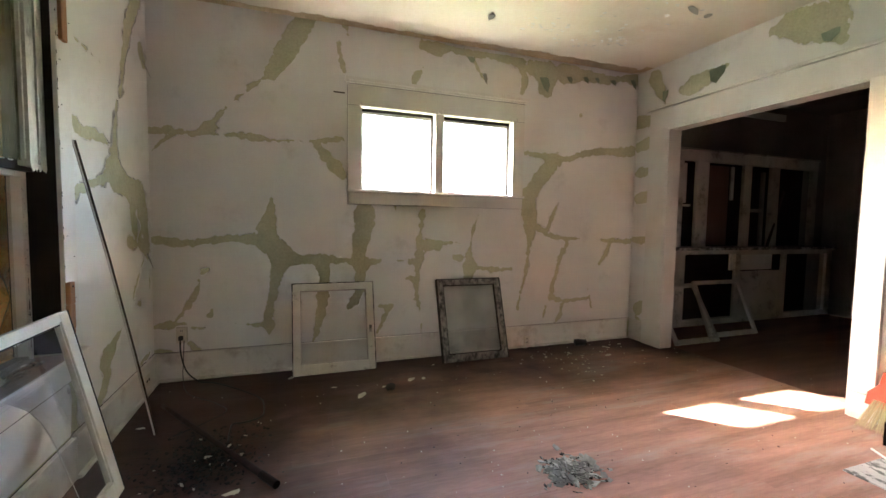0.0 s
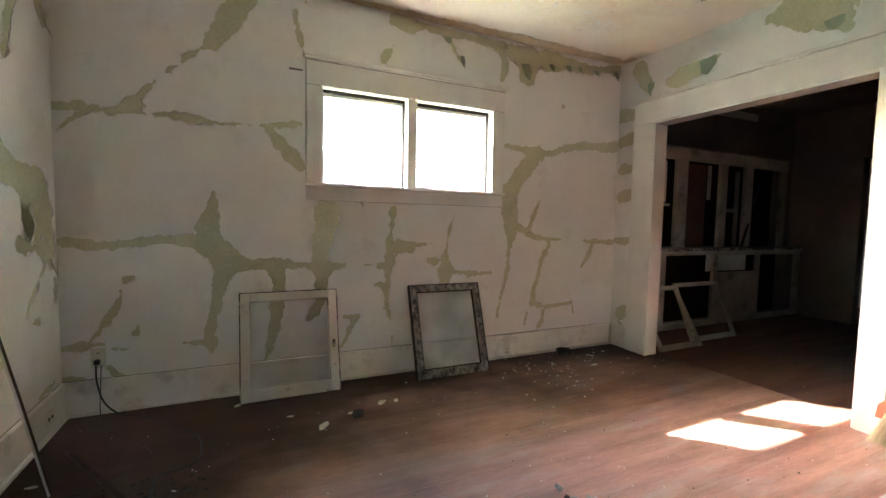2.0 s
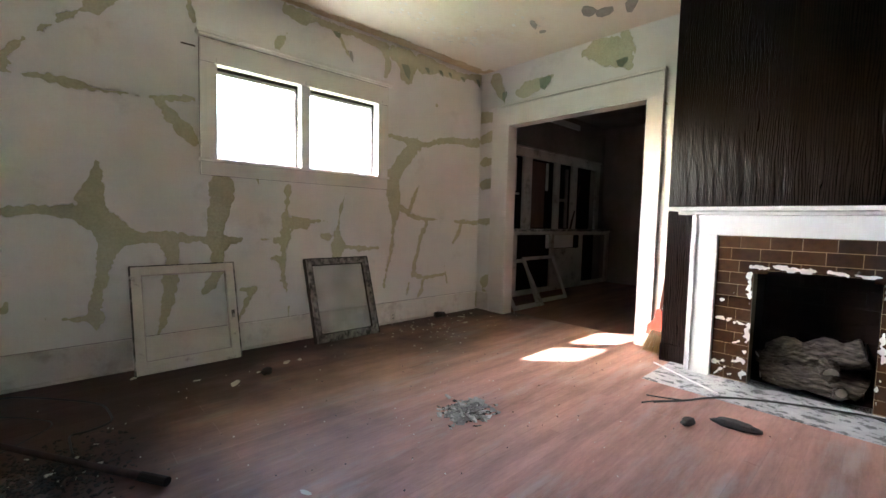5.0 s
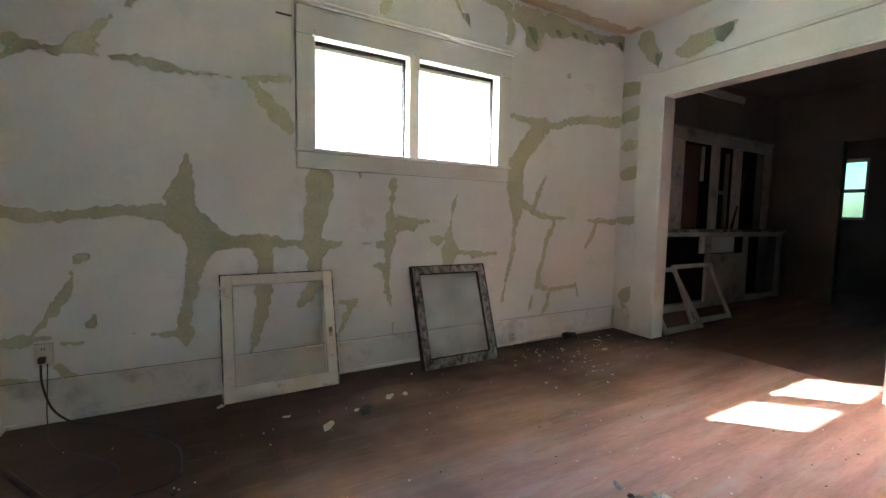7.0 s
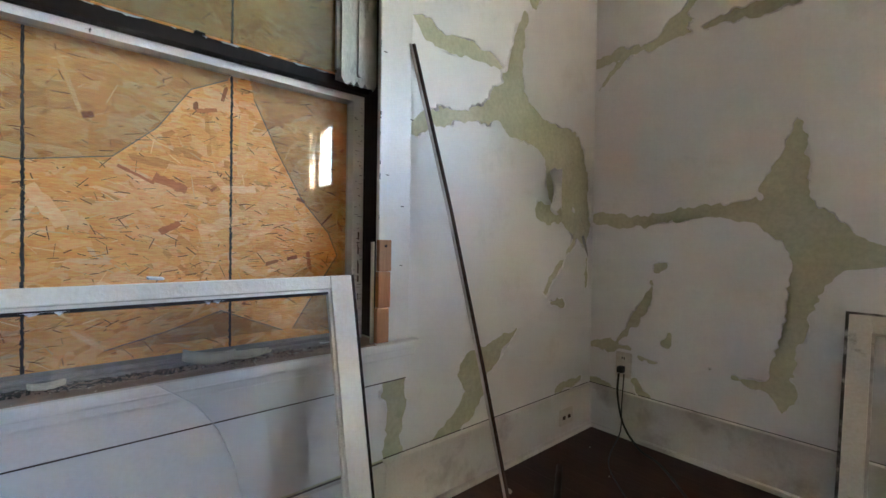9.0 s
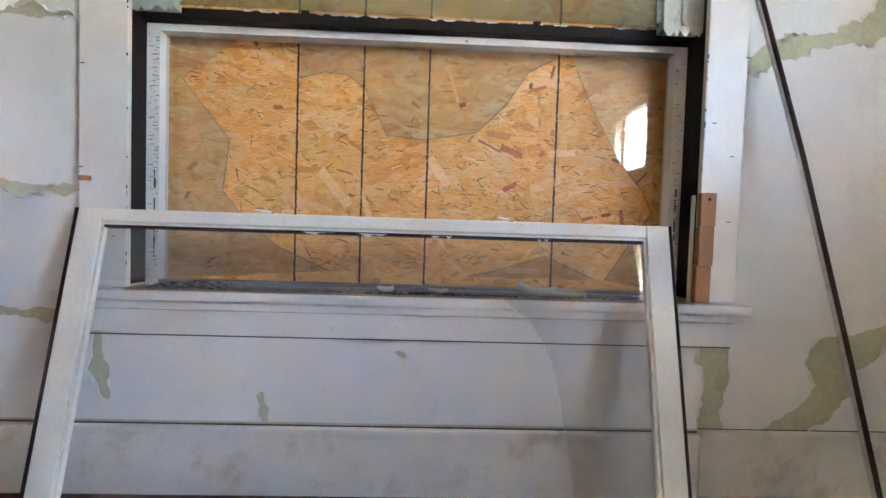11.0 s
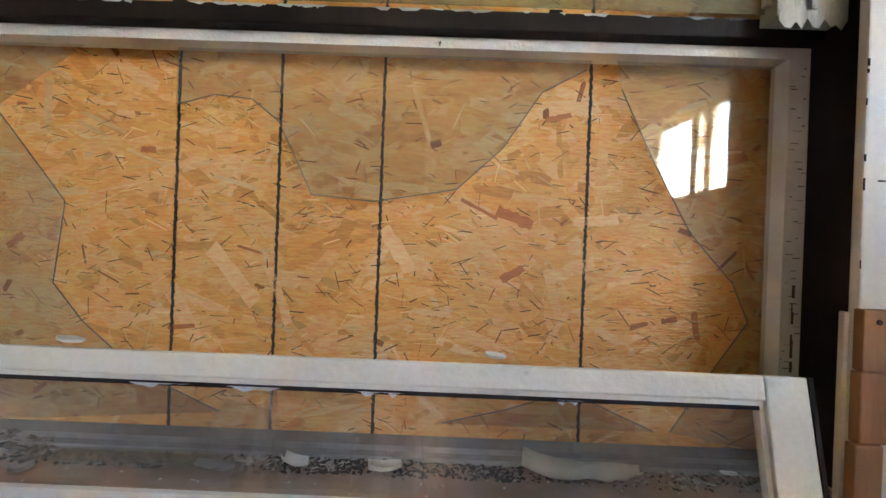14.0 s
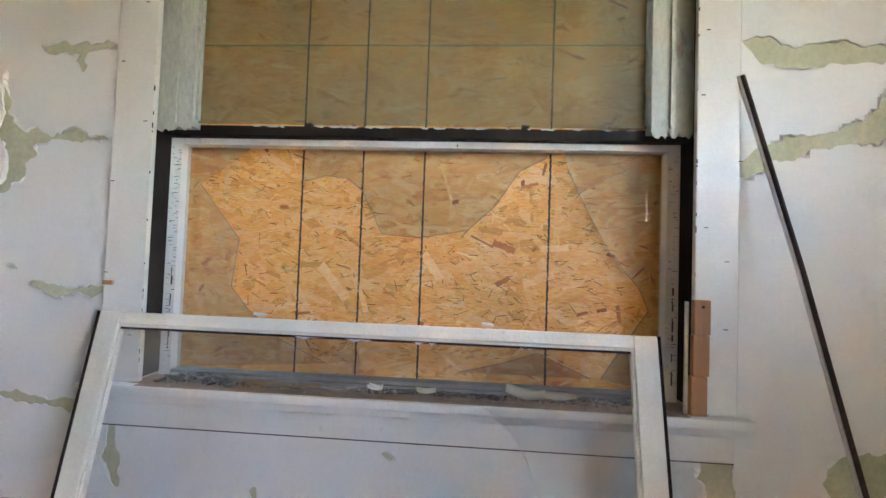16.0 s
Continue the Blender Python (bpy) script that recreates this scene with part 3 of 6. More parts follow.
peel_w((2.96, 1.77, 0.026), (2.93, 1.67, 0.038), (2.91, 1.56, 0.046), (2.89, 1.46, 0.07), (2.91, 1.38, 0.103), (3.03, 1.34, 0.074), (3.16, 1.3, 0.083), (3.29, 1.27, 0.114), (3.35, 1.16, 0.095), (3.39, 1.05, 0.063), (3.41, 0.95, 0.059), (3.42, 0.88, 0.029))
peel_w((2.82, 1.39, 0.064), (2.74, 1.33, 0.032), (2.64, 1.31, 0.026), (2.54, 1.29, 0.03), (2.45, 1.25, 0.032), (2.42, 1.22, 0.024))
peel_w((3.15, 1.19, 0.019), (3.16, 1.1, 0.013))
peel_w((3.08, 1.01, 0.042), (3.13, 0.99, 0.034), (3.21, 0.97, 0.027))
peel_w((3.34, 0.88, 0.018), (3.22, 0.76, 0.013), (3.13, 0.66, 0.013), (3.12, 0.63, 0.01))
peel_w((3.16, 0.61, 0.02), (3.25, 0.6, 0.027))
peel_w((3.45, 0.79, 0.015), (3.45, 0.72, 0.018), (3.45, 0.62, 0.008))
peel_w((2.94, 0.52, 0.013), (2.87, 0.49, 0.028), (2.77, 0.43, 0.052), (2.7, 0.4, 0.074), (2.72, 0.33, 0.055), (2.68, 0.27, 0.044), (2.62, 0.23, 0.032), (2.55, 0.21, 0.019), (2.5, 0.2, 0.01))
peel_w((2.35, 0.41, 0.049), (2.37, 0.35, 0.034), (2.36, 0.28, 0.032), (2.36, 0.21, 0.042))
peel_w((3.4, 0.23, 0.018), (3.23, 0.22, 0.024))
peel_w((3.34, 2.52, 0.081), (3.19, 2.3, 0.059), (3.13, 2.17, 0.058), (3.06, 1.99, 0.033), (3.01, 1.84, 0.026))
peel_w((3.39, 2.21, 0.061), (3.44, 2.16, 0.048))
peel_w((2.46, 1.94, 0.007), (2.62, 1.93, 0.012), (2.75, 1.92, 0.009))
peel_w((0.36, 1.56, 0.015), (0.48, 1.56, 0.019), (0.58, 1.57, 0.019))
peel_w((0.48, 1.53, 0.015), (0.49, 1.49, 0.006))
peel_w((0.23, 1.52, 0.004), (0.24, 1.4, 0.012), (0.25, 1.3, 0.033), (0.3, 1.25, 0.05), (0.29, 1.18, 0.031), (0.25, 1.13, 0.019))
peel_w((0.34, 1.29, 0.019), (0.39, 1.28, 0.008), (0.47, 1.29, 0.021), (0.5, 1.28, 0.011), (0.58, 1.28, 0.006))
peel_w((0.37, 0.84, 0.006), (0.44, 0.82, 0.018), (0.54, 0.82, 0.013), (0.62, 0.82, 0.014))
peel_w((0.28, 0.5, 0.012), (0.34, 0.5, 0.012), (0.43, 0.49, 0.012), (0.51, 0.48, 0.023), (0.54, 0.48, 0.012))
peel_w((0.26, 0.9, 0.004), (0.31, 0.88, 0.008))
peel_w((0.64, 0.42, 0.015), (0.65, 0.35, 0.023), (0.67, 0.26, 0.019))
peel_w((1.09, 0.27, 0.009), (1.1, 0.23, 0.01), (1.11, 0.19, 0.013))
peel_w((1.46, 0.4, 0.009), (1.48, 0.39, 0.009))

peel_w((3.19, 1.26, 0.07), (3.2, 1.12, 0.08), (3.25, 1.02, 0.06), (3.33, 0.94, 0.045))

# ---- large structure ----
XW, XE, YN, YS, ZC = -0.714, 3.435, 3.5, -1.9, 2.63


def joined(*boxes):
    bm = bmesh.new()
    for b in boxes:
        box(bm, *b)
    return bm


wall_n = structure("wall_north", joined((-0.914, 0.70, YN, 3.645, 0, ZC), (2.05, 3.53, YN, 3.645, 0, ZC), (0.70, 2.05, YN, 3.645, 0, 1.375), (0.70, 2.05, YN, 3.645, 2.05, ZC)),
                   M_PLASTER, "plaster wall, green undercoat showing under peeling white paint", "wall")
wall_w = structure("wall_west", joined((-0.914, XW, 2.315, YN, 0, ZC), (-0.914, XW, YS, 0.69, 0, ZC), (-0.914, XW, 0.69, 2.315, 0, 0.53), (-0.914, XW, 0.69, 2.315, 2.08, ZC)),
                   M_PLASTER, "plaster wall round a boarded window, white paint peeling off", "wall")
wall_e = structure("wall_east", joined((XE, 3.53, 3.09, YN, 0, ZC), (XE, 3.53, YS, 1.652, 0, ZC), (XE, 3.53, 1.652, 3.09, 2.03, ZC)),
                   M_PLASTER, "plaster wall with a wide cased opening, paint peeling", "wall")
wall_s = structure("wall_south", blk(-0.914, 3.53, YS - 0.2, YS, 0, ZC), M_PAINT, "plain white plaster wall", "wall")
ceiling = structure("ceiling", blk(-0.914, 3.53, YS - 0.2, 3.7, ZC, ZC + 0.15), M_CEIL, "cream ceiling with brown damp stains and loose flakes", "ceiling")
structure("floor_base", blk(-0.914, 3.6, YS - 0.2, 3.7, -0.12, -0.018), M_UNDER, "dark subfloor under the boards", "floor")
structure("dining_floor", blk(3.6, 9.0, -1.0, 4.6, -0.12, -0.001), M_DFLOOR, "dark wooden floor of the next room, shade put into its colour", "floor")
structure("dining_wall_north", joined((3.53, 6.9, 3.75, 3.9, 0, ZC), (3.44, 3.53, 3.646, 3.9, 0, ZC)), M_DARKROOM, "grimy plaster wall of the next room, darkened for its dimness", "wall")
structure("dining_wall_east", joined((6.9, 7.0, 3.02, 4.5, 0, ZC), (6.9, 7.0, -1.0, 2.25, 0, ZC), (6.9, 7.0, 2.25, 3.02, 2.0, ZC)), M_DARKROOM, "grimy plaster wall with a doorway, darkened for the dim room", "wall")
structure("dining_wall_south", blk(3.53, 9.0, -1.1, -1.0, 0, ZC), M_DARKROOM, "grimy plaster wall, darkened for the dim room", "wall")
structure("dining_ceiling", blk(3.53, 9.0, -1.1, 4.7, ZC, ZC + 0.1), M_DARKROOM, "stained ceiling of the next room, dimmed in its colour", "ceiling")
structure("kitchen_wall_north", blk(7.0, 9.0, 4.4, 4.5, 0, ZC), M_DARKROOM, "grimy kitchen wall, dimmed in its colour", "wall")
structure("kitchen_wall_east", joined((8.4, 8.5, 3.52, 4.4, 0, ZC), (8.4, 8.5, -1.0, 3.2, 0, ZC), (8.4, 8.5, 3.2, 3.52, 0, 1.06), (8.4, 8.5, 3.2, 3.52, 1.95, ZC)), M_DARKROOM, "grimy kitchen wall with a narrow window, dimmed in its colour", "wall")

paint_skin("paint_layer", NORTH, XW, XE, 0.2, ZC - 0.002, [], lambda u, z, h: (u, YN - h, z), M_PAINT, wall_n, "white paint film, cracked and peeling in ragged strips", cell=0.007, seed=3, rough=1.5)


def cut(skin_ob, rects, axis):
    """Opens a skin where an opening goes through its wall."""
    bm = bmesh.new()
    bm.from_mesh(skin_ob.data)
    for a, b, c, d in rects:
        for val, ax in ((a, axis), (b, axis), (c, 2), (d, 2)):
            co, no = [0, 0, 0], [0, 0, 0]
            co[ax], no[ax] = val, 1
            bmesh.ops.bisect_plane(bm, geom=bm.verts[:] + bm.edges[:] + bm.faces[:], plane_co=co, plane_no=no)
        gone = [f for f in bm.faces if a < f.calc_center_median()[axis] < b and c < f.calc_center_median()[2] < d]
        bmesh.ops.delete(bm, geom=gone, context="FACES")
    bm.to_mesh(skin_ob.data)
    bm.free()


cut(bpy.data.objects["paint_layer"], [(0.66, 2.1, 1.33, 2.1)], 0)
skin_w = paint_skin("paint_layer", WEST, YS, YN, 0.2, ZC - 0.002, [], lambda u, z, h: (XW + h, u, z), M_PAINT, wall_w, "white paint film, peeling in ragged patches", cell=0.008, seed=11, rough=1.5)
cut(skin_w, [(0.69, 2.335, 0.5, 2.12)], 1)
skin_e = paint_skin("paint_layer", EAST, YS, YN, 0.2, ZC - 0.002, [], lambda u, z, h: (XE - h, u, z), M_PAINT, wall_e, "white paint film, peeling above the opening", cell=0.008, seed=19, rough=1.5)
cut(skin_e, [(1.62, 3.14, 0.0, 2.08)], 1)

# damp, stained edge and loose flakes of the ceiling
STAIN = [((-0.6, 3.47, 0.03), (0.4, 3.46, 0.05), (1.2, 3.47, 0.04), (2.2, 3.44, 0.06), (3.3, 3.45, 0.07)), ((3.38, 3.4, 0.05), (3.4, 2.9, 0.02))]
paint_skin("damp_stain", STAIN, -0.7, 3.42, 3.3, 3.498, [], lambda u, z, h: (u, z, ZC - h), M_STAIN, ceiling, "brown damp stain where wall and ceiling meet", cell=0.012, inside=True, seed=29, lift=0.003, curl=0.0, rough=2.0)
for x, y, sx, sy, a in ((2.79, 2.36, 0.06, 0.028, 20), (2.95, 2.38, 0.045, 0.02, 60), (2.89, 1.93, 0.1, 0.05, 25), (3.0, 1.86, 0.09, 0.06, 60), (3.03, 1.66, 0.1, 0.04, 40), (1.55, 2.95, 0.05, 0.02, 80), (1.7, 2.5, 0.03, 0.015, 10), (2.5, 1.6, 0.05, 0.03, 35)):
    rim = [(sx * (1 + 0.35 * random.uniform(-1, 1)) * math.cos(k), sy * (1 + 0.35 * random.uniform(-1, 1)) * math.sin(k)) for k in (0, 0.8, 1.6, 2.3, 3.1, 4.0, 4.8, 5.6)]
    part("loose_flake", slab(rim, 0.002, pose(x, y, ZC - 0.012, random.uniform(4, 14), random.uniform(-8, 8), a)), M_FLAKE, ceiling, "grey flake of paint hanging from the ceiling")

# baseboards
for nm, b, lb in (("baseboard_north", ((XW, 3.405, 3.48, YN, 0, 0.185), (XW, 3.405, 3.472, YN, 0.178, 0.2), (XW + 0.03, 3.405, 3.462, 3.48, 0, 0.018)), ""),
                  ("baseboard_west", ((XW, XW + 0.02, 2.32, 3.48, 0, 0.185), (XW, XW + 0.028, 2.32, 3.472, 0.178, 0.2), (XW + 0.02, XW + 0.038, 2.32, 3.462, 0, 0.018)), ""),
                  ("baseboard_west_window", ((XW, XW + 0.02, YS, 2.318, 0, 0.185), (XW, XW + 0.024, YS, 2.318, 0.17, 0.19)), ""),
                  ("baseboard_east", ((3.415, XE, 3.30, 3.47, 0, 0.19), (3.41, XE, 3.30, 3.47, 0.18, 0.2)), "")):
    bm = bmesh.new()
    for c in b:
        box(bm, *c, bevel=0.003)
    base = structure(nm, bm, M_BASE, "tall cream painted wooden baseboard, scuffed and dusty", "baseboard")
    a = b[0]
    if nm != "baseboard_east":
        g = (a[0], a[1], YN - 0.006, YN - 0.0025, 0.2, 0.2022) if nm == "baseboard_north" else (XW + 0.0025, XW + 0.006, a[2], a[3], *((0.19, 0.1935) if nm == "baseboard_west_window" else (0.2, 0.2022)))
        part("gap", blk(*g), M_DARKLINE, base, "dark open joint above the baseboard")

# cased opening to the next room
door = thing("doorway_1", (3.42, 2.37, 0), "wide cased opening in cream painted wood", "doorway", kind="structure")
part("side_casing", blk(3.403, XE, 3.09, 3.295, 0, 2.03, 0.004), M_TRIM, door)
part("side_casing", blk(3.403, XE, 1.535, 1.652, 0.16, 2.03, 0.004), M_TRIM, door)
part("plinth_block", blk(3.392, XE, 1.515, 1.652, 0, 0.16, 0.004), M_TRIM, door)
part("head_casing", blk(3.403, XE, 1.535, 3.295, 2.03, 2.215, 0.004), M_TRIM, door)
part("cap_moulding", blk(3.38, XE, 1.525, 3.315, 2.215, 2.24, 0.005), M_TRIM, door)
part("jamb", blk(3.405, 3.55, 3.072, 3.0895, 0, 2.03, 0.002), M_TRIM, door)
part("jamb", blk(3.405, 3.55, 1.6525, 1.668, 0, 2.03, 0.002), M_TRIM, door)
part("head_jamb", blk(3.405, 3.55, 1.668, 3.072, 2.012, 2.029, 0.002), M_TRIM, door)

# north window
win = thing("window_1", (1.38, 3.5, 1.28), "two-light window in a wide cream casing, glass blown white by daylight", "window", kind="structure")
part("side_casing", blk(0.605, 0.712, 3.474, YN - 0.002, 1.39, 2.035, 0.004), M_TRIM, win)
part("side_casing", blk(2.04, 2.15, 3.474, YN - 0.002, 1.39, 2.035, 0.004), M_TRIM, win)
part("head_casing", blk(0.605, 2.15, 3.474, YN - 0.002, 2.036, 2.193, 0.004), M_TRIM, win)
part("cap_moulding", joined((0.582, 2.168, 3.43, YN - 0.002, 2.212, 2.234), (0.594, 2.156, 3.447, YN - 0.002, 2.198, 2.2118)), M_TRIM, win)
# shadow under the cap painted as a thin dark strip
part("crack", joined((0.6, 2.15, 3.4725, 3.4738, 2.1935, 2.1965), (0.5, 0.584, 3.492, YN - 0.0035, 2.118, 2.128)), M_DARKLINE, win, "painted shadow line under the cap, short dark line on the wall")
part("window_sill", blk(0.595, 2.16, 3.455, 3.56, 1.368, 1.388, 0.005), M_TRIM, win)
part("apron", blk(0.605, 2.15, 3.476, YN - 0.002, 1.275, 1.367, 0.004), M_TRIM, win)
# dark strips paint the shadow along the casing joints
part("gap", joined((0.6025, 0.6045, 3.492, YN - 0.0025, 1.275, 2.19), (2.1505, 2.1525, 3.492, YN - 0.0025, 1.275, 2.19), (0.605, 2.15, 3.492, YN - 0.0025, 1.2725, 1.2745), (0.606, 2.149, 3.4725, 3.4738, 2.0345, 2.0365), (0.606, 2.149, 3.4742, 3.476, 1.3665, 1.3685)), M_DARKLINE, win, "painted shadow line in the joint round the casing")
part("mullion", blk(1.318, 1.392, 3.478, 3.63, 1.389, 2.035, 0.004), M_TRIM, win)
part("jamb", blk(0.7005, 0.713, YN, 3.642, 1.389, 2.035), M_TRIM, win)
part("jamb", blk(2.037, 2.0495, YN, 3.642, 1.389, 2.035), M_TRIM, win)
part("head_jamb", blk(0.713, 2.037, YN, 3.642, 2.036, 2.0495), M_TRIM, win)
part("outer_sill", blk(0.713, 2.037, 3.561, 3.69, 1.362, 1.386), M_TRIM, win)
for a, b in ((0.714, 1.317), (1.393, 2.036)):
    bm = joined((a, a + 0.022, 3.565, 3.595, 1.389, 2.02), (b - 0.022, b, 3.565, 3.595, 1.389, 2.02), (a + 0.022, b - 0.022, 3.565, 3.595, 1.389, 1.41), (a + 0.022, b - 0.022, 3.565, 3.595, 1.995, 2.02))
    sash = part("sash", bm, M_TRIM, win)
    part("weatherstrip", joined((a + 0.001, b - 0.001, 3.545, 3.564, 2.014, 2.034), (b - 0.012, b - 0.001, 3.545, 3.564, 1.39, 2.0135), (a + 0.001, a + 0.004, 3.55, 3.564, 1.39, 2.0135)), M_BLACK, sash, "dark strip along the head of the sash")
    pane = part("pane", blk(a + 0.0225, b - 0.0225, 3.578, 3.582, 1.4105, 1.9945), G_CLEAR, sash)
    pane.visible_shadow = False
for x in (0.7, 1.34, 1.375, 2.06):
    part("curtain_bracket", tube([(x, 3.473, 2.03), (x, 3.45, 2.035), (x, 3.445, 2.06)], 0.004, 6), M_RODW, win, "small bent metal curtain bracket")

# eave over the north window and what lies outside
structure("eave", blk(-1.5, 6.0, 3.72, 4.27, 2.46, 2.54), M_SIDING, "overhanging pale eave outside", "eave")
structure("ground", blk(-90, 90, -90, 90, -0.9, -0.6), M_GROUND, "green lawn outside the window", "ground")


def tree(at, height, spread, label, count):
    t = thing("tree", at, label, "tree")
    base = Vector(at)
    part("trunk", tube([base, base + Vector((0.05, 0, height * 0.35)), base + Vector((0.1, 0.1, height * 0.8))], [0.13, 0.1, 0.03]), M_TRUNK, t, smooth=True)
    bm = bmesh.new()
    rng = random.Random(7)
    for k in range(26):
        a, h = rng.uniform(0, 6.28), rng.uniform(0.25, 1.0)
        r = spread * (0.45 + 0.55 * rng.random()) * math.sin(min(1.0, 1.25 - h) * 2.2)
        c = base + Vector((r * math.cos(a), r * math.sin(a), height * h))
        for _ in range(count):
            p = c + Vector([rng.gauss(0, spread * 0.16) for _ in range(3)])
            q = pose(*p, rng.uniform(0, 360), rng.uniform(0, 360), rng.uniform(0, 360))
            s = rng.uniform(0.05, 0.11)
            bm.faces.new([bm.verts.new(q @ Vector(v)) for v in ((-s, 0, 0), (0, -s * 0.45, 0.01), (s, 0, 0), (0, s * 0.45, 0.01))])
    part("crown", bm, M_LEAF, t)
    return t


tree((5.6, 12.0, -0.6), 2.9, 1.5, "leafy green tree outside the window", 60)

# ---- boarded front window ----
fw = thing("window_2", (XW, 1.5, 0.53), "tall double-hung window boarded outside with orange strand board, lower glass broken", "window", kind="structure")
part("side_casing", blk(XW + 0.002, -0.694, 0.61, 0.735, 0.566, 2.08, 0.004), M_TRIM, fw)
part("side_casing", blk(XW + 0.002, -0.694, 2.285, 2.398, 0.566, 2.08, 0.004), M_TRIM, fw)
part("head_casing", blk(XW + 0.002, -0.694, 0.61, 2.41, 2.081, 2.23, 0.004), M_TRIM, fw)
stool = part("window_sill", blk(-0.704, -0.664, 0.56, 2.428, 0.536, 0.562, 0.006), M_TRIM, fw)
part("sill_dust", blk(-0.7035, -0.673, 0.74, 2.27, 0.5622, 0.5635), M_SILL, fw, "brown dust on the sill")
part("sill_moulding", blk(XW, -0.682, 0.575, 2.418, 0.51, 0.5355, 0.006), M_TRIM, fw)
part("apron", blk(XW + 0.002, -0.698, 0.60, 2.395, 0.44, 0.5095, 0.003), M_TRIM, fw)
part("gap", joined((XW + 0.0025, -0.7005, 0.6, 2.395, 0.4365, 0.4395), (-0.6985, -0.6965, 0.6, 2.395, 0.5075, 0.5098), (-0.683, -0.6815, 0.575, 2.418, 0.5345, 0.5365), (XW + 0.0025, -0.7, 2.3985, 2.4005, 0.566, 2.08), (XW + 0.0025, -0.7, 0.6075, 0.6095, 0.566, 2.08)), M_DARKLINE, fw, "dark open joints of the trim")
part("dusty_ledge", blk(-0.905, -0.7045, 0.692, 2.313, 0.535, 0.556), M_SILL, fw, "dusty brown inner ledge")
for y0, y1 in ((0.6905, 0.702), (2.303, 2.3145)):
    part("jamb", blk(-0.905, XW, y0, y1, 0.566, 2.08), M_BLACK, fw, "black-painted jamb with chipped edges")
part("head_jamb", blk(-0.905, XW, 0.7025, 2.3025, 2.06, 2.0795), M_BLACK, fw)
lower = part("lower_sash", joined((-0.86, -0.815, 0.705, 0.742, 0.557, 1.318), (-0.86, -0.815, 2.263, 2.3, 0.557, 1.318), (-0.86, -0.815, 0.742, 2.263, 1.298, 1.318)), M_ALLIG, fw, "white lower sash with alligatored paint")
part("sash_bottom_rail", blk(-0.86, -0.815, 0.7425, 2.2625, 0.557, 0.574), M_METAL, fw, "dirty bottom rail of the broken sash")
part("meeting_rail", blk(-0.862, -0.786, 0.705, 2.3, 1.3185, 1.352, 0.003), M_BLACK, fw, "black top edge of the lower sash")
for y in (1.157, 1.84):
    part("rail_stub", blk(-0.83, -0.81, y - 0.012, y + 0.012, 1.35, 1.372, 0.003), M_BLACK, fw, "broken black stub on the rail")
upper = part("upper_sash", joined((-0.785, -0.746, 0.705, 0.82, 1.335, 2.055), (-0.785, -0.746, 2.185, 2.3, 1.335, 2.055), (-0.785, -0.746, 0.82, 2.185, 1.99, 2.055)), M_UPPER, fw, "grimy greenish-white upper sash")
part("glazing_bead", joined((-0.77, -0.758, 0.82, 0.829, 1.36, 1.99), (-0.77, -0.758, 2.176, 2.185, 1.36, 1.99), (-0.745, -0.738, 2.235, 2.245, 1.345, 2.05), (-0.745, -0.738, 0.76, 0.77, 1.345, 2.05)), M_UPPER, upper)
rng = random.Random(17)
for y0, y1 in ((0.708, 0.818), (2.187, 2.298)):
    top = [(y0, 1.345)] + [(y0 + (y1 - y0) * k / 12, 1.334 - rng.uniform(0.0, 0.02)) for k in range(13)] + [(y1, 1.345)]
    part("torn_paint", slab(top, 0.0015, Matrix(((0, 0, 1, -0.7455), (1, 0, 0, 0), (0, 1, 0, 0), (0, 0, 0, 1)))), M_UPPER, upper, "ragged paint hanging from the foot of the stile")
part("pane", blk(-0.776, -0.773, 0.82, 2.185, 1.353, 1.99), G_FILM, upper, "cloudy filmed glass").visible_shadow = False
for nm, pts in (("shard", ((0.742, 1.3), (0.96, 1.3), (0.79, 1.174), (0.93, 0.998), (0.912, 0.843), (0.97, 0.773), (1.08, 0.68), (1.24, 0.61), (0.742, 0.575))),
                ("shard", ((1.137, 1.3), (1.922, 1.3), (1.91, 1.28), (1.828, 1.236), (1.757, 1.127), (1.673, 1.047), (1.518, 1.019), (1.4, 1.028), (1.35, 1.128), (1.333, 1.164), (1.28, 1.205), (1.21, 1.211), (1.137, 1.19))),
                ("shard", ((1.965, 1.3), (2.262, 1.3), (2.262, 0.575), (2.09, 0.605), (2.175, 0.738), (2.228, 0.817), (2.198, 0.887), (2.115, 0.98), (2.043, 1.109), (1.977, 1.246))),
                ("shard", ((1.66, 0.605), (1.78, 0.635), (1.9, 0.675), (1.95, 0.652), (2.06, 0.605)))):
    # the last upright piece sits a degree askew in its putty
    askew = Matrix.Translation((-0.848, 2.11, 0)) @ pose(0, 0, 0, 0, 0, 1.0) @ Matrix.Translation((0.848, -2.11, 0)) if pts[0][0] == 1.965 else Matrix()
    part(nm, slab(pts, 0.003, askew @ Matrix(((0, 0, 1, -0.848), (1, 0, 0, 0), (0, 1, 0, 0), (0, 0, 0, 1)))), G_DUSTY, lower, "jagged piece of dusty broken glass").visible_shadow = False
    rim = [p for p in pts if 0.75 < p[0] < 2.26 and p[1] < 1.3 and (p[1] > 0.606 or p[0] in (1.24, 2.09, 1.66, 2.06))]
    part("broken_edge", tube([(-0.8465, y, z) for y, z in rim], 0.0012, 5), M_EDGE, lower, "dull edge of broken glass")

# strand board nailed outside the window
osb = thing("strand_board", (-0.895, 1.5, 0.53), "orange strand board sheet covering the window from outside, black guide lines", "board")
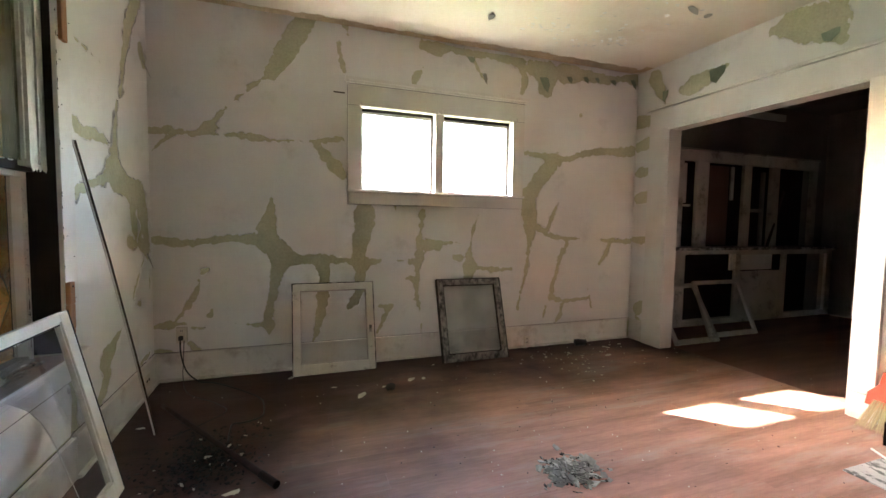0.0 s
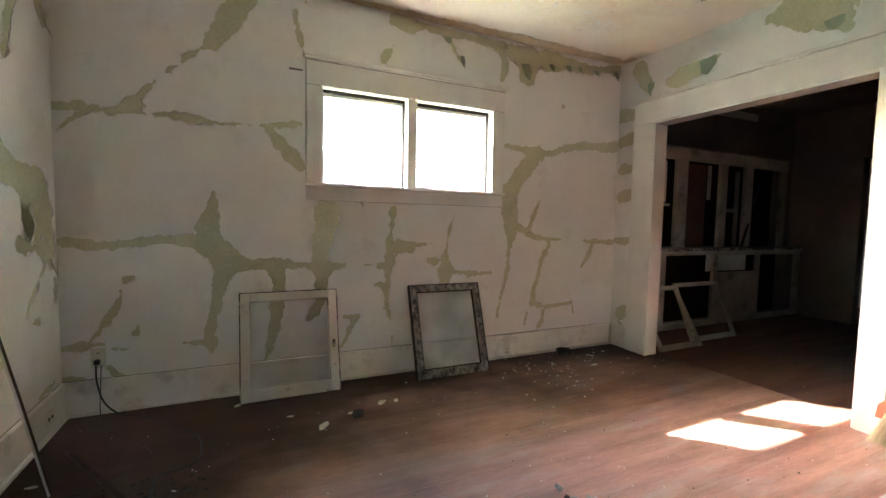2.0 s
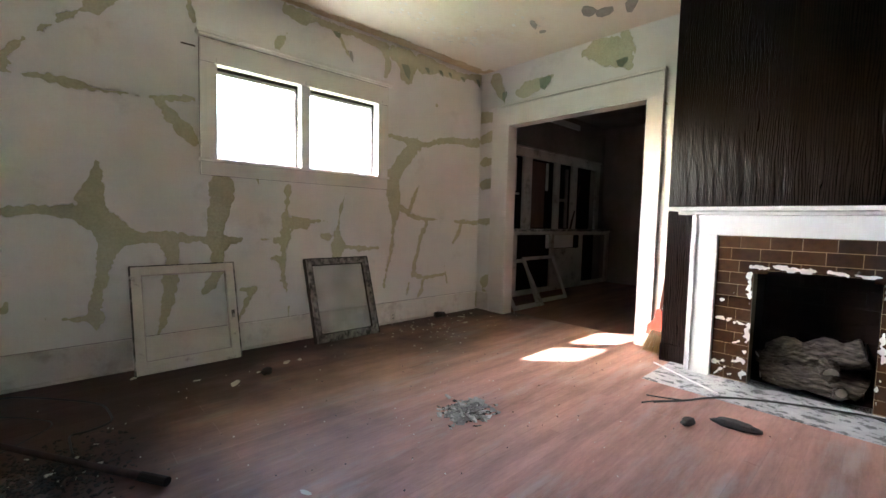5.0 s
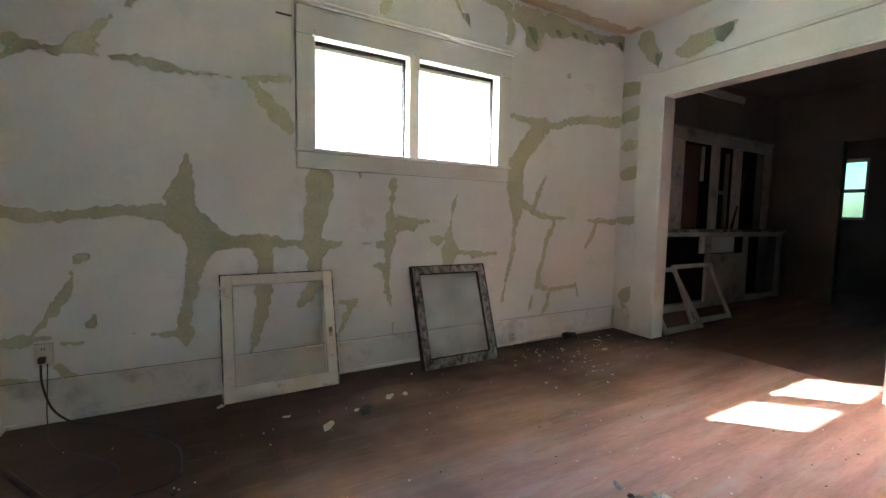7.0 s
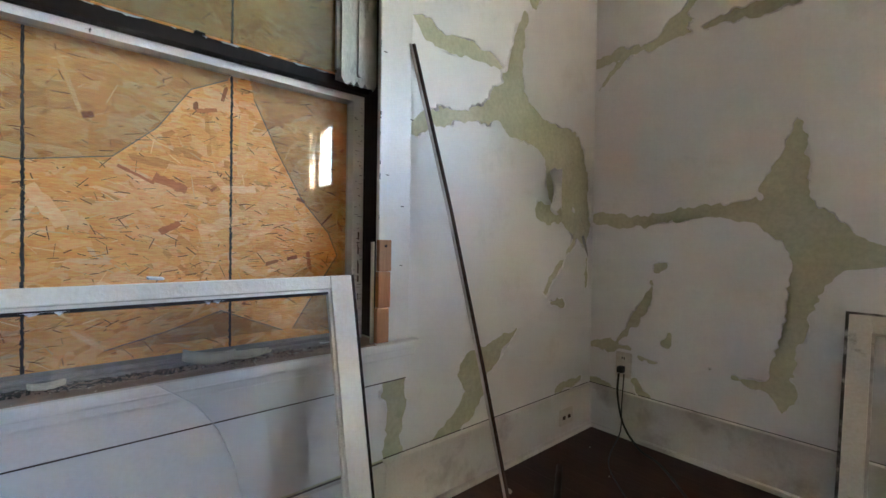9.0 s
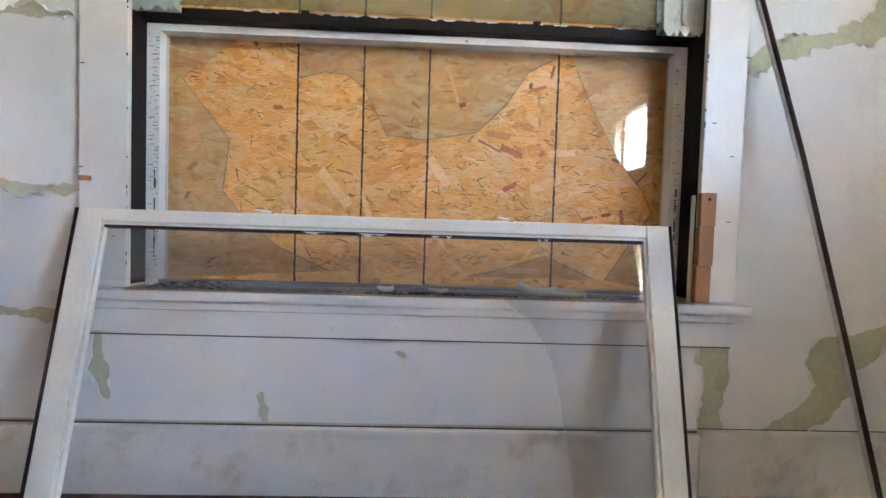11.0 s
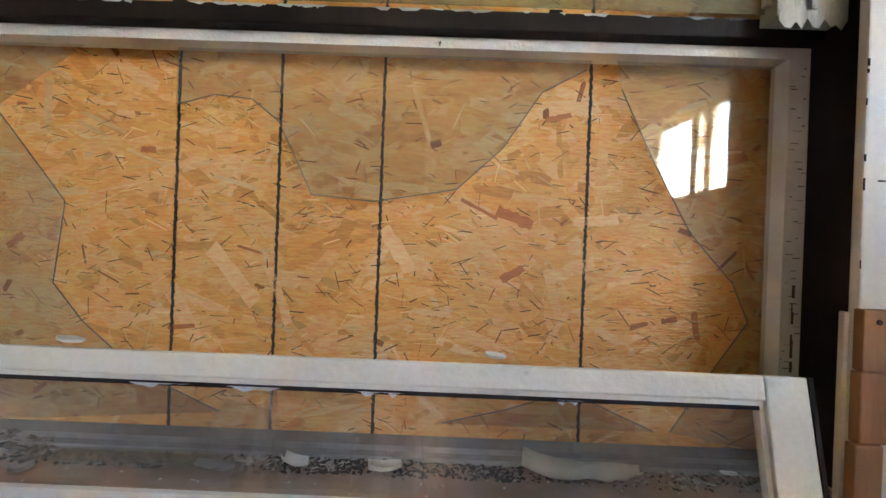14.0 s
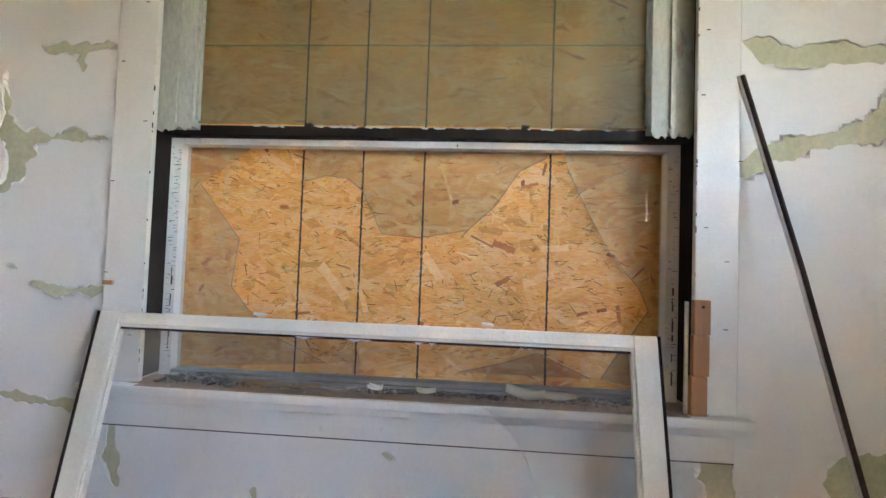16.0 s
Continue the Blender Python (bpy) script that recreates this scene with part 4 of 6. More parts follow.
part("core", blk(-0.9135, -0.886, 0.695, 2.31, 0.557, 2.08), M_OSB, osb)


def strands(n, seed, lmin, lmax, wmin, wmax, depth):
    rng = random.Random(seed)
    bm = bmesh.new()
    for _ in range(n):
        cy, cz, a = rng.uniform(0.7, 2.305), rng.uniform(0.565, 2.07), rng.gauss(-0.05, 0.42) if rng.random() < 0.7 else rng.uniform(0, 3.14)
        ln, w, x = rng.uniform(lmin, lmax), rng.uniform(wmin, wmax), -0.8855 + rng.uniform(0, depth)
        ends = [(-ln / 2 * rng.uniform(0.8, 1.1), -w / 2), (ln / 2 * rng.uniform(0.7, 1.1), -w / 2 * rng.uniform(0.5, 1.1)), (ln / 2 * rng.uniform(0.8, 1.15), w * rng.uniform(-0.2, 0.2)), (ln / 2 * rng.uniform(0.6, 1), w / 2), (-ln / 2 * rng.uniform(0.7, 1), w / 2 * rng.uniform(0.6, 1.1)), (-ln / 2 * rng.uniform(0.9, 1.2), w * rng.uniform(-0.2, 0.2))]
        tilt = rng.uniform(-0.008, 0.008)
        ca, sa = math.cos(a), math.sin(a)
        bm.faces.new([bm.verts.new((x + tilt * p, min(max(cy + p * ca - q * sa, 0.696), 2.309), min(max(cz + p * sa + q * ca, 0.558), 2.079))) for p, q in ends])
    return bm


tagged(part("strand", strands(4600, 5, 0.05, 0.17, 0.01, 0.034, 0.0022), M_STRAND, osb, "pressed wood strands in shades of orange and tan"), kind="stuff")
tagged(part("pale_strand", strands(330, 6, 0.04, 0.12, 0.003, 0.02, 0.0026), M_PALE, osb, "pale tan strands"), kind="stuff")
tagged(part("pale_sliver", strands(2600, 9, 0.012, 0.06, 0.0008, 0.003, 0.0031), M_FINE, osb, "pale slivers"), kind="stuff")
tagged(part("dark_splinter", strands(4200, 8, 0.006, 0.04, 0.0006, 0.0026, 0.0031), M_CHIP, osb, "dark red-brown splinters"), kind="stuff")
tagged(part("red_strand", strands(150, 15, 0.015, 0.06, 0.003, 0.013, 0.003), M_REDBARK, osb, "red-brown strands"), kind="stuff")
for nm, y, z, ln, w, turn, mt in (("red_strand", 1.79, 1.0, 0.075, 0.024, -22, M_REDBARK), ("red_strand", 1.72, 1.015, 0.08, 0.008, -26, M_REDBARK), ("red_strand", 1.79, 0.89, 0.05, 0.018, 30, M_REDBARK), ("red_strand", 1.06, 1.11, 0.03, 0.014, 0, M_REDBARK), ("red_strand", 1.87, 1.2, 0.05, 0.012, 14, M_REDBARK), ("red_strand", 0.8, 0.92, 0.04, 0.016, 40, M_REDBARK), ("knot", 1.63, 1.14, 0.022, 0.016, 20, M_CHIP), ("knot", 2.1, 0.81, 0.03, 0.012, 10, M_CHIP),
                                 ("pale_strand", 1.24, 0.865, 0.14, 0.036, -50, M_PALE), ("pale_strand", 1.33, 0.83, 0.12, 0.02, -68, M_PALE), ("pale_strand", 1.56, 0.93, 0.1, 0.03, -58, M_PALE), ("pale_strand", 1.9, 0.9, 0.1, 0.03, 20, M_PALE), ("pale_strand", 1.6, 1.2, 0.12, 0.01, -72, M_PALE), ("pale_strand", 1.95, 1.0, 0.09, 0.022, 5, M_PALE)):
    rr = random.Random(int(y * 1000 + z * 77))
    rim = [(ln * (k - 4) / 8, -w / 2 * rr.uniform(0.7, 1.1)) for k in range(9)] + [(ln * (4 - k) / 8 * rr.uniform(0.9, 1.1), w / 2 * rr.uniform(0.6, 1.1)) for k in range(9)]
    part(nm, slab(rim, 0.0006, Matrix(((0, 0, 1, -0.8824), (1, 0, 0, y), (0, 1, 0, z), (0, 0, 0, 1))) @ pose(0, 0, 0, 0, 0, turn)), mt, osb)
for y in (1.119, 1.322, 1.525, 1.93):
    bm = bmesh.new()
    z = 0.558
    while z < 2.075:
        w = random.uniform(0.0036, 0.0058)
        o = random.uniform(-0.0009, 0.0009)
        box(bm, -0.8826, -0.8818, y + o - w / 1.6, y + o + w / 1.6, z, min(z + 0.0055, 2.079))
        z += 0.0056
    part("guide_line", bm, M_INK, osb, "black printed guide line")
part("guide_line", blk(-0.8826, -0.8818, 0.73, 2.296, 1.655, 1.659), M_GREENINK, osb, "green printed guide line")

# ---- sashes leaning about ----
def loose_sash(name, label, m, w, h, stile, top, bottom, thick, frame_mat, glass_bm=None, glass_mat=None, glass_label="", edge_mat=None, group="", latch=False, bead_mat=None, inner=None):
    """A window sash taken out of its frame, standing at m: own x along its width, own z up."""
    s = thing(name, m.translation, label, "window sash", group)

    def add(nm, bm, mt, lb="", parent=None):
        bmesh.ops.transform(bm, matrix=m, verts=bm.verts)
        return part(nm, bm, mt, parent or s, lb)

    add("stile", blk(0, stile, -thick, 0, 0, h, 0.003), frame_mat)
    add("stile", blk(w - stile, w, -thick, 0, 0, h, 0.003), frame_mat)
    add("top_rail", blk(stile + 0.0005, w - stile - 0.0005, -thick, 0, h - top, h, 0.003), frame_mat)
    add("bottom_rail", blk(stile + 0.0005, w - stile - 0.0005, -thick, 0, 0, bottom, 0.003), frame_mat)
    b = 0.007
    bead = joined((stile, stile + b, -thick * 0.75, -thick * 0.3, bottom, h - top), (w - stile - b, w - stile, -thick * 0.75, -thick * 0.3, bottom, h - top),
                  (stile + b, w - stile - b, -thick * 0.75, -thick * 0.3, bottom, bottom + b), (stile + b, w - stile - b, -thick * 0.75, -thick * 0.3, h - top - b, h - top))
    add("glazing_bead", bead, inner or bead_mat or edge_mat or frame_mat)
    if bead_mat:
        add("putty_line", blk(stile + b, w - stile - b, -thick * 0.8, -thick * 0.3, h - top - b - 0.006, h - top - b), edge_mat, "black line of old putty")
    if edge_mat:
        add("edge_strip", blk(-0.008, -0.0005, -thick - 0.001, 0, 0, h), edge_mat, "dark outer edge")
        add("edge_strip", blk(w + 0.0005, w + 0.007, -thick - 0.001, 0, 0, h), edge_mat, "dark outer edge")
    if edge_mat and not bead_mat:
        add("edge_strip", blk(-0.008, w + 0.007, -thick - 0.001, 0, h + 0.0005, h + 0.007), edge_mat, "dark outer edge")
    if latch:
        add("latch", blk(w - stile * 0.75, w - stile * 0.35, -thick - 0.012, -thick, h * 0.42, h * 0.5, 0.003), M_WEATHER, "small rusted latch")
    if glass_bm is not None:
        g = add("pane", glass_bm, glass_mat, glass_label)
        g.visible_shadow = False
    return s


flat = lambda d: Matrix(((1, 0, 0, 0), (0, 0, 1, -d), (0, 1, 0, 0), (0, 0, 0, 1)))
# first sash: darker bead paints its inner shadow, dark edges outline it
loose_sash("window_sash", "old cream painted sash without glass, leaning against the wall", pose(0.198, 3.325, 0, -14.6, 0, 0.4), 0.6, 0.672, 0.052, 0.052, 0.075, 0.034, M_SASHOLD, group="loose sashes", latch=True, inner=M_TRIMDIM, edge_mat=M_WEATHER)
loose_sash("window_sash", "weathered grey sash with smeared glass, leaning against the wall", pose(1.342, 3.275, 0, -19.0, 0, -0.6), 0.576, 0.682, 0.05, 0.047, 0.062, 0.036, M_WORN,
           slab(((0.053, 0.066), (0.523, 0.066), (0.523, 0.63), (0.053, 0.63)), 0.003, flat(0.018)), G_SMEAR, "smeared dirty glass", edge_mat=M_BLACK, group="loose sashes")
storm = ((0.06, 0.75), (1.48, 0.75), (1.48, 0.07), (1.265, 0.07), (1.26, 0.14), (1.25, 0.22), (1.24, 0.31), (1.225, 0.4), (1.2, 0.47), (1.16, 0.53), (1.09, 0.585), (0.88, 0.61), (0.6, 0.6), (0.35, 0.625), (0.06, 0.6))
storm_at = Matrix.Translation((-0.515, 0.64, 0)) @ pose(0, 0, 0, 0, 0, 90) @ pose(0, 0, 0, -12.6, 0, -0.4)
storm_ob = loose_sash("storm_sash", "wide white storm sash with broken glass, leaning on the window sill", Matrix.Translation((-0.515, 0.64, 0)) @ pose(0, 0, 0, 0, 0, 90) @ pose(0, 0, 0, -12.6, 0, -0.4), 1.53, 0.785, 0.06, 0.034, 0.07, 0.03, M_SASHW,
           slab(storm, 0.003, flat(0.014)), G_STORM, "broken hazy glass with a curved edge", edge_mat=M_BLACK, group="loose sashes", bead_mat=M_SASHW)
bm = tube([(x, -0.0155, z) for x, z in storm[3:11]], 0.0012, 5)
bmesh.ops.transform(bm, matrix=storm_at, verts=bm.verts)
part("broken_edge", bm, M_EDGEPALE, next(o for o in storm_ob.children if o.name.startswith("pane")), "dull edge of broken glass")
rng = random.Random(44)
for x, w in ((0.62, 0.05), (0.75, 0.04), (0.93, 0.035), (1.2, 0.02)):
    rim = [(x - w, 0.741)] + [(x - w + 2 * w * k / 9, 0.742 - rng.uniform(0.001, 0.009)) for k in range(1, 9)] + [(x + w, 0.741)]
    part("putty_remnant", slab(rim, 0.002, storm_at @ flat(0.024)), M_FLAKEW, storm_ob, "ragged white putty left under the rail")
for x, y, sy in ((-0.69, 1.098, 0.026), (-0.69, 1.737, 0.02)):
    rim = [(sy * math.cos(k) * random.uniform(0.7, 1.1), 0.009 * math.sin(k) * random.uniform(0.6, 1.2)) for k in (0, 0.7, 1.5, 2.4, 3.1, 3.9, 4.7, 5.5)]
    f = part("paint_flake", slab(rim, 0.004, pose(x + 0.012, y, 0.777, 12, 6, 90)), M_FLAKEW)
    tagged(f, "curled white paint flake lying on a sash rail", "paint flake")

# strips of wood on the boarded window's casing
s = thing("wood_strip", (-0.69, 2.294, 0.566), "raw orange wood strip nailed to the window casing", "wood strip", group="wood strips")
for z0, z1, dy in ((0.566, 0.668, -0.003), (0.669, 0.775, 0.001), (0.776, 0.868, 0.003)):
    part("strip_piece", blk(-0.693, -0.675, 2.273 + dy, 2.315 + dy, z0, z1, 0.003), M_RAWWOOD, s)
part("nail", tube([(-0.676, 2.297, 0.85), (-0.6725, 2.297, 0.85)], 0.004, 8), M_ROD, s, "dark nail head")
s2 = part("wood_strip", blk(-0.693, -0.678, 2.3, 2.345, 1.86, 2.06, 0.003), M_RAWWOOD)
tagged(s2, "raw orange wood strip nailed high on the casing", "wood strip", "wood strips")
s3 = part("wood_strip", blk(-0.693, -0.685, 0.615, 0.645, 0.845, 0.858, 0.002), M_RAWWOOD)
tagged(s3, "short stub of raw wood on the casing", "wood strip", "wood strips")
rng = random.Random(4)
for k in range(15):
    side = rng.choice((0.62, 0.7, 2.30, 2.36, 2.395))
    y, z = side + rng.uniform(-0.01, 0.01), 0.7 + 0.09 * k
    n = part("staple", blk(-0.694, -0.6925, y, y + 0.011, z, z + 0.0022), M_ROD)
    tagged(n, "dark staple in the window casing", "staple", "staples in the casing")

# long strip leaning in the corner
rod = thing("wooden_strip", (-0.49, 2.66, 0), "long thin dark strip leaning on the window casing", "strip")
d0, d1 = Vector((-0.49, 2.66, 0.004)), Vector((-0.69, 2.398, 1.473))
for off, mt, nm in ((Vector((0, 0, 0)), M_ROD, "dark_face"), (Vector((-0.004, -0.0085, 0)), M_RODW, "pale_edge")):
    part(nm, tube([d0 + off, d0.lerp(d1, 0.3) + off + Vector((0.004, 0.006, 0)), d0.lerp(d1, 0.65) + off + Vector((0.005, 0.008, 0)), d1 + off], 0.0065 if nm == "dark_face" else 0.0045, 6), mt, rod)

# torn flaps of paint hanging off the west wall
for y, z, w, h, a, b, mt in ((3.2, 1.03, 0.035, 0.06, 30, -12, M_PLASTER), (3.38, 1.0, 0.03, 0.09, 14, 10, M_PLASTER), (3.41, 0.9, 0.02, 0.1, 20, -5, M_FLAKE), (3.42, 2.16, 0.03, 0.11, 20, 5, M_FLAKE), (3.36, 2.3, 0.04, 0.09, 24, -9, M_PAINT)):
    rim = [(-w * 0.5, 0), (w * 0.5, 0.01), (w * 0.55, -h * 0.4), (w * 0.3, -h * 0.8), (0, -h), (-w * 0.35, -h * 0.7), (-w * 0.6, -h * 0.3)]
    part("paint_flap", slab(rim, 0.0015, Matrix.Translation((XW + 0.004, y, z)) @ pose(0, 0, 0, 90, 0, 90) @ pose(0, 0, 0, -a, b, b)), mt, wall_w, "torn flap of paint hanging off the wall")

def paint_curl(y0, y1, z0, z1, out, label):
    """A tongue of paint that has come away along one side and rolls off the wall."""
    rng = random.Random(8)
    bm = bmesh.new()
    rows = []
    for a in range(11):
        u = a / 10
        top, foot = z1 - 0.05 * u + rng.uniform(-0.006, 0.006), z0 + 0.05 * u * u + rng.uniform(-0.006, 0.006)
        rows.append([bm.verts.new((XW + 0.006 + out * math.sin(1.9 * u) * (0.6 + 0.4 * math.sin(3.0 * b / 8)), y1 + (y0 - y1) * math.sin(2.2 * u), top + (foot - top) * b / 8)) for b in range(9)])
    for p, q in zip(rows, rows[1:]):
        for k in range(8):
            bm.faces.new((p[k], p[k + 1], q[k + 1], q[k]))
    bmesh.ops.solidify(bm, geom=bm.faces[:], thickness=0.0012)
    return part("paint_flap", bm, M_PAINT, wall_w, label, smooth=True)


paint_curl(3.1, 3.23, 0.99, 1.2, 0.05, "white tongue of paint curling off the wall")
for wall, x, y, z, w, h, a, turn in ((wall_e, XE - 0.004, 2.66, 2.42, 0.13, 0.14, 16, -90), (wall_e, XE - 0.004, 3.16, 2.38, 0.06, 0.12, 14, -90), (wall_e, XE - 0.004, 1.9, 2.4, 0.1, 0.08, 14, -90), (wall_n, 2.35, YN - 0.004, 2.46, 0.1, 0.15, 16, 0), (wall_n, 2.62, YN - 0.004, 2.5, 0.06, 0.07, 22, 0), (wall_n, 2.8, YN - 0.004, 2.52, 0.06, 0.07, 25, 0), (wall_n, 2.93, YN - 0.004, 2.53, 0.05, 0.06, 20, 0), (wall_n, 3.12, YN - 0.004, 2.53, 0.07, 0.06, 26, 0), (wall_n, 3.36, YN - 0.004, 2.56, 0.06, 0.1, 18, 0), (wall_n, 1.76, YN - 0.004, 2.42, 0.04, 0.1, 14, 0), (wall_n, 1.63, YN - 0.004, 2.54, 0.07, 0.06, 20, 0)):
    rim = [(-w * 0.5, 0), (w * 0.5, 0.01), (w * 0.5, -h * 0.45), (w * 0.2, -h * 0.8), (0.01, -h), (-w * 0.3, -h * 0.75), (-w * 0.42, -h * 0.3)]
    part("paint_flap", slab(rim, 0.0015, Matrix.Translation((x, y, z)) @ pose(0, 0, 0, 90, 0, turn) @ pose(0, 0, 0, -a, 6, 4)), M_FLAPGREEN if w > 0.045 else M_FLAKE, wall, "damp green flap of paint curling off the wall")
rng = random.Random(61)
for k in range(92):
    cx, cy, sp = rng.choice(((1.95, 2.96, 0.1), (2.3, 3.15, 0.12), (2.58, 2.98, 0.12), (2.68, 2.92, 0.1), (2.15, 2.9, 0.12), (2.78, 2.36, 0.08), (2.4, 2.7, 0.3)))
    x, y, s, lean = min(cx + rng.gauss(0, sp), 3.38), min(cy + rng.gauss(0, sp), 3.4), rng.uniform(0.008, 0.024), rng.uniform(-22, 22)
    rim = [(s * math.cos(q) * rng.uniform(0.6, 1.2), s * 0.6 * math.sin(q) * rng.uniform(0.5, 1.2)) for q in (0, 0.9, 1.8, 2.7, 3.6, 4.5, 5.4)]
    part("paint_fleck", slab(rim, 0.001, pose(x, y, ZC - 0.004 - 0.7 * s * abs(math.sin(radians(lean))), lean, rng.uniform(-12, 12), rng.uniform(-25, 25))), M_FLECK, ceiling, "small glossy fleck of white paint hanging loose")

# what has gathered on the inner ledge of the boarded window
def crumbs(name, n, y0, y1, x0, x1, smin, smax, heap, material, seed, label):
    """Flat chips strewn over a stretch of the ledge, heaped towards its middle."""
    rng = random.Random(seed)
    bm = bmesh.new()
    for _ in range(n):
        y, x = rng.uniform(y0, y1), rng.uniform(x0, x1)
        h = heap * max(0.0, 1 - abs(2 * y - y0 - y1) / (y1 - y0)) * rng.random()
        sx, k = rng.uniform(smin, smax), rng.randint(4, 6)
        q = pose(x, y, 0.5572 + h, rng.uniform(-32, 32) * (heap > 0.004), rng.uniform(-32, 32) * (heap > 0.004), rng.uniform(0, 360))
        rim = [(sx * math.cos(6.283 * a / k + rng.uniform(-0.4, 0.4)), 0.6 * sx * math.sin(6.283 * a / k) * rng.uniform(0.6, 1.2)) for a in range(k)]
        lo, hi = [bm.verts.new(q @ Vector((a, b, 0))) for a, b in rim], [bm.verts.new(q @ Vector((a, b, 0.0012))) for a, b in rim]
        bm.faces.new(hi)
        for a in range(k):
            bm.faces.new((lo[a], lo[(a + 1) % k], hi[(a + 1) % k], hi[a]))
    return tagged(part(name, bm, material), label, "debris", kind="stuff")


crumbs("soot_crumbs", 700, 0.75, 2.25, -0.805, -0.735, 0.0015, 0.005, 0.003, M_ASH, 71, "dark crumbs and dust along the window ledge")
crumbs("soot_crumbs", 520, 1.36, 1.8, -0.79, -0.74, 0.0015, 0.006, 0.004, M_ASH, 72, "bed of black crumbs on the window ledge")
crumbs("paint_chips", 190, 0.745, 1.0, -0.81, -0.735, 0.006, 0.018, 0.022, M_CRUMB, 73, "heap of grey paint chips in the corner of the ledge")
crumbs("paint_chips", 60, 0.95, 1.2, -0.765, -0.735, 0.002, 0.007, 0.003, M_CRUMB, 74, "grey paint chips along the edge of the ledge")
crumbs("paint_chips", 70, 1.3, 1.5, -0.79, -0.735, 0.003, 0.012, 0.012, M_CHIPS, 75, "pale chips on the window ledge")
crumbs("paint_chips", 80, 1.95, 2.24, -0.8, -0.735, 0.003, 0.012, 0.008, M_CHIPS, 76, "pale chips at the end of the ledge")
crumbs("pale_specks", 40, 0.75, 2.25, -0.735, -0.675, 0.001, 0.003, 0.0, M_SCRAP, 77, "pale specks on the dusty sill").location.z = 0.0068


def curled_flake(y, x, length, width, curl, turn, material, label):
    """A strip of old paint that has curled up along its length, with ragged ends."""
    rng = random.Random(int(y * 997))
    bm = bmesh.new()
    rows = []
    for a in range(13):
        u = a / 12 - 0.5
        w = width * (0.35 + 0.65 * math.sin(math.pi * min(max(a / 12 + 0.08, 0), 1)) ** 0.6) * rng.uniform(0.82, 1.1)
        rows.append([bm.verts.new((u * length, v * w, curl * ((2 * v) ** 2) + 0.4 * curl * u * u * 4 + 0.001)) for v in (-0.5, -0.3, -0.1, 0.1, 0.3, 0.5)])
    for p, q in zip(rows, rows[1:]):
        for k in range(5):
            bm.faces.new((p[k], p[k + 1], q[k + 1], q[k]))
    bmesh.ops.solidify(bm, geom=bm.faces[:], thickness=0.001)
    bmesh.ops.transform(bm, matrix=pose(x, y, 0.563, rng.uniform(-8, 14), rng.uniform(-6, 6), 90 + turn), verts=bm.verts)
    return tagged(part("curled_flake", bm, material, smooth=True), label, "paint flake", "flakes on the ledge")


curled_flake(1.85, -0.745, 0.11, 0.042, 0.026, -8, M_SCRAP, "large curled flake of cream paint on the ledge")
curled_flake(1.94, -0.755, 0.12, 0.045, 0.012, 10, M_SCRAP, "flat torn flake of cream paint on the ledge")
curled_flake(1.57, -0.745, 0.055, 0.035, 0.012, 14, M_SCRAP, "curled flake of cream paint among black crumbs")
curled_flake(1.42, -0.75, 0.05, 0.022, 0.014, -20, M_FLAKEW, "small white curled flake on the ledge")
curled_flake(1.3, -0.73, 0.07, 0.02, 0.01, 6, M_CHIPS, "grey curled flake on the ledge")
curled_flake(1.01, -0.70, 0.03, 0.02, 0.01, 40, M_CHIPS, "small grey curled flake on the sill")
curled_flake(2.16, -0.78, 0.028, 0.02, 0.003, 0, M_FLAKEW, "small square white chip on the ledge")
bar_ob = part("ledge_channel", blk(-0.812, -0.79, 0.75, 2.255, 0.5565, 0.566, 0.001), M_METAL)
tagged(bar_ob, "grey metal channel along the window ledge", "channel")
lying = part("glass_piece", slab(((1.0, -0.785), (1.26, -0.79), (1.3, -0.745), (1.02, -0.742)), 0.003, Matrix(((0, 1, 0, 0), (1, 0, 0, 0), (0, 0, 1, 0.561), (0, 0, 0, 1)))), G_SMEAR)
lying.visible_shadow = False
tagged(lying, "dirty piece of broken glass lying on the ledge", "glass")
leaning = part("glass_piece", slab(((0, 0), (0.075, 0.115), (0.15, 0.1), (0.185, 0.0), (0.09, -0.03)), 0.003, pose(-0.705, 1.225, 0.566, 0, 0, 90) @ pose(0, 0, 0, 62, 0, 0)), G_STORM)
leaning.visible_shadow = False
tagged(leaning, "clear pointed piece of broken glass propped on the ledge", "glass")

# cracked and chipped paint of the lower sash
rng = random.Random(91)
for stile, n, ya, yb, x in (("left", 90, 0.71, 0.741, -0.8148), ("right", 46, 2.264, 2.298, -0.8148)):
    bm = bmesh.new()
    for k in range(n):
        y, z, ln = rng.uniform(ya, yb - 0.008), 0.6 + 0.69 * (k + rng.random()) / n, rng.uniform(0.004, 0.016)
        box(bm, x, x + 0.0006, y, min(y + ln, yb), z, z + rng.uniform(0.0006, 0.0018))
    for k in range(16):
        z = 0.58 + rng.random() * 0.3
        box(bm, x, x + 0.0006, ya + 0.018, ya + 0.018 + rng.uniform(0.002, 0.006), z, z + rng.uniform(0.006, 0.024))
    tagged(part("paint_crack", bm, M_DARKLINE, lower, "dark cracks in the dried paint"), kind="stuff")
bm = bmesh.new()
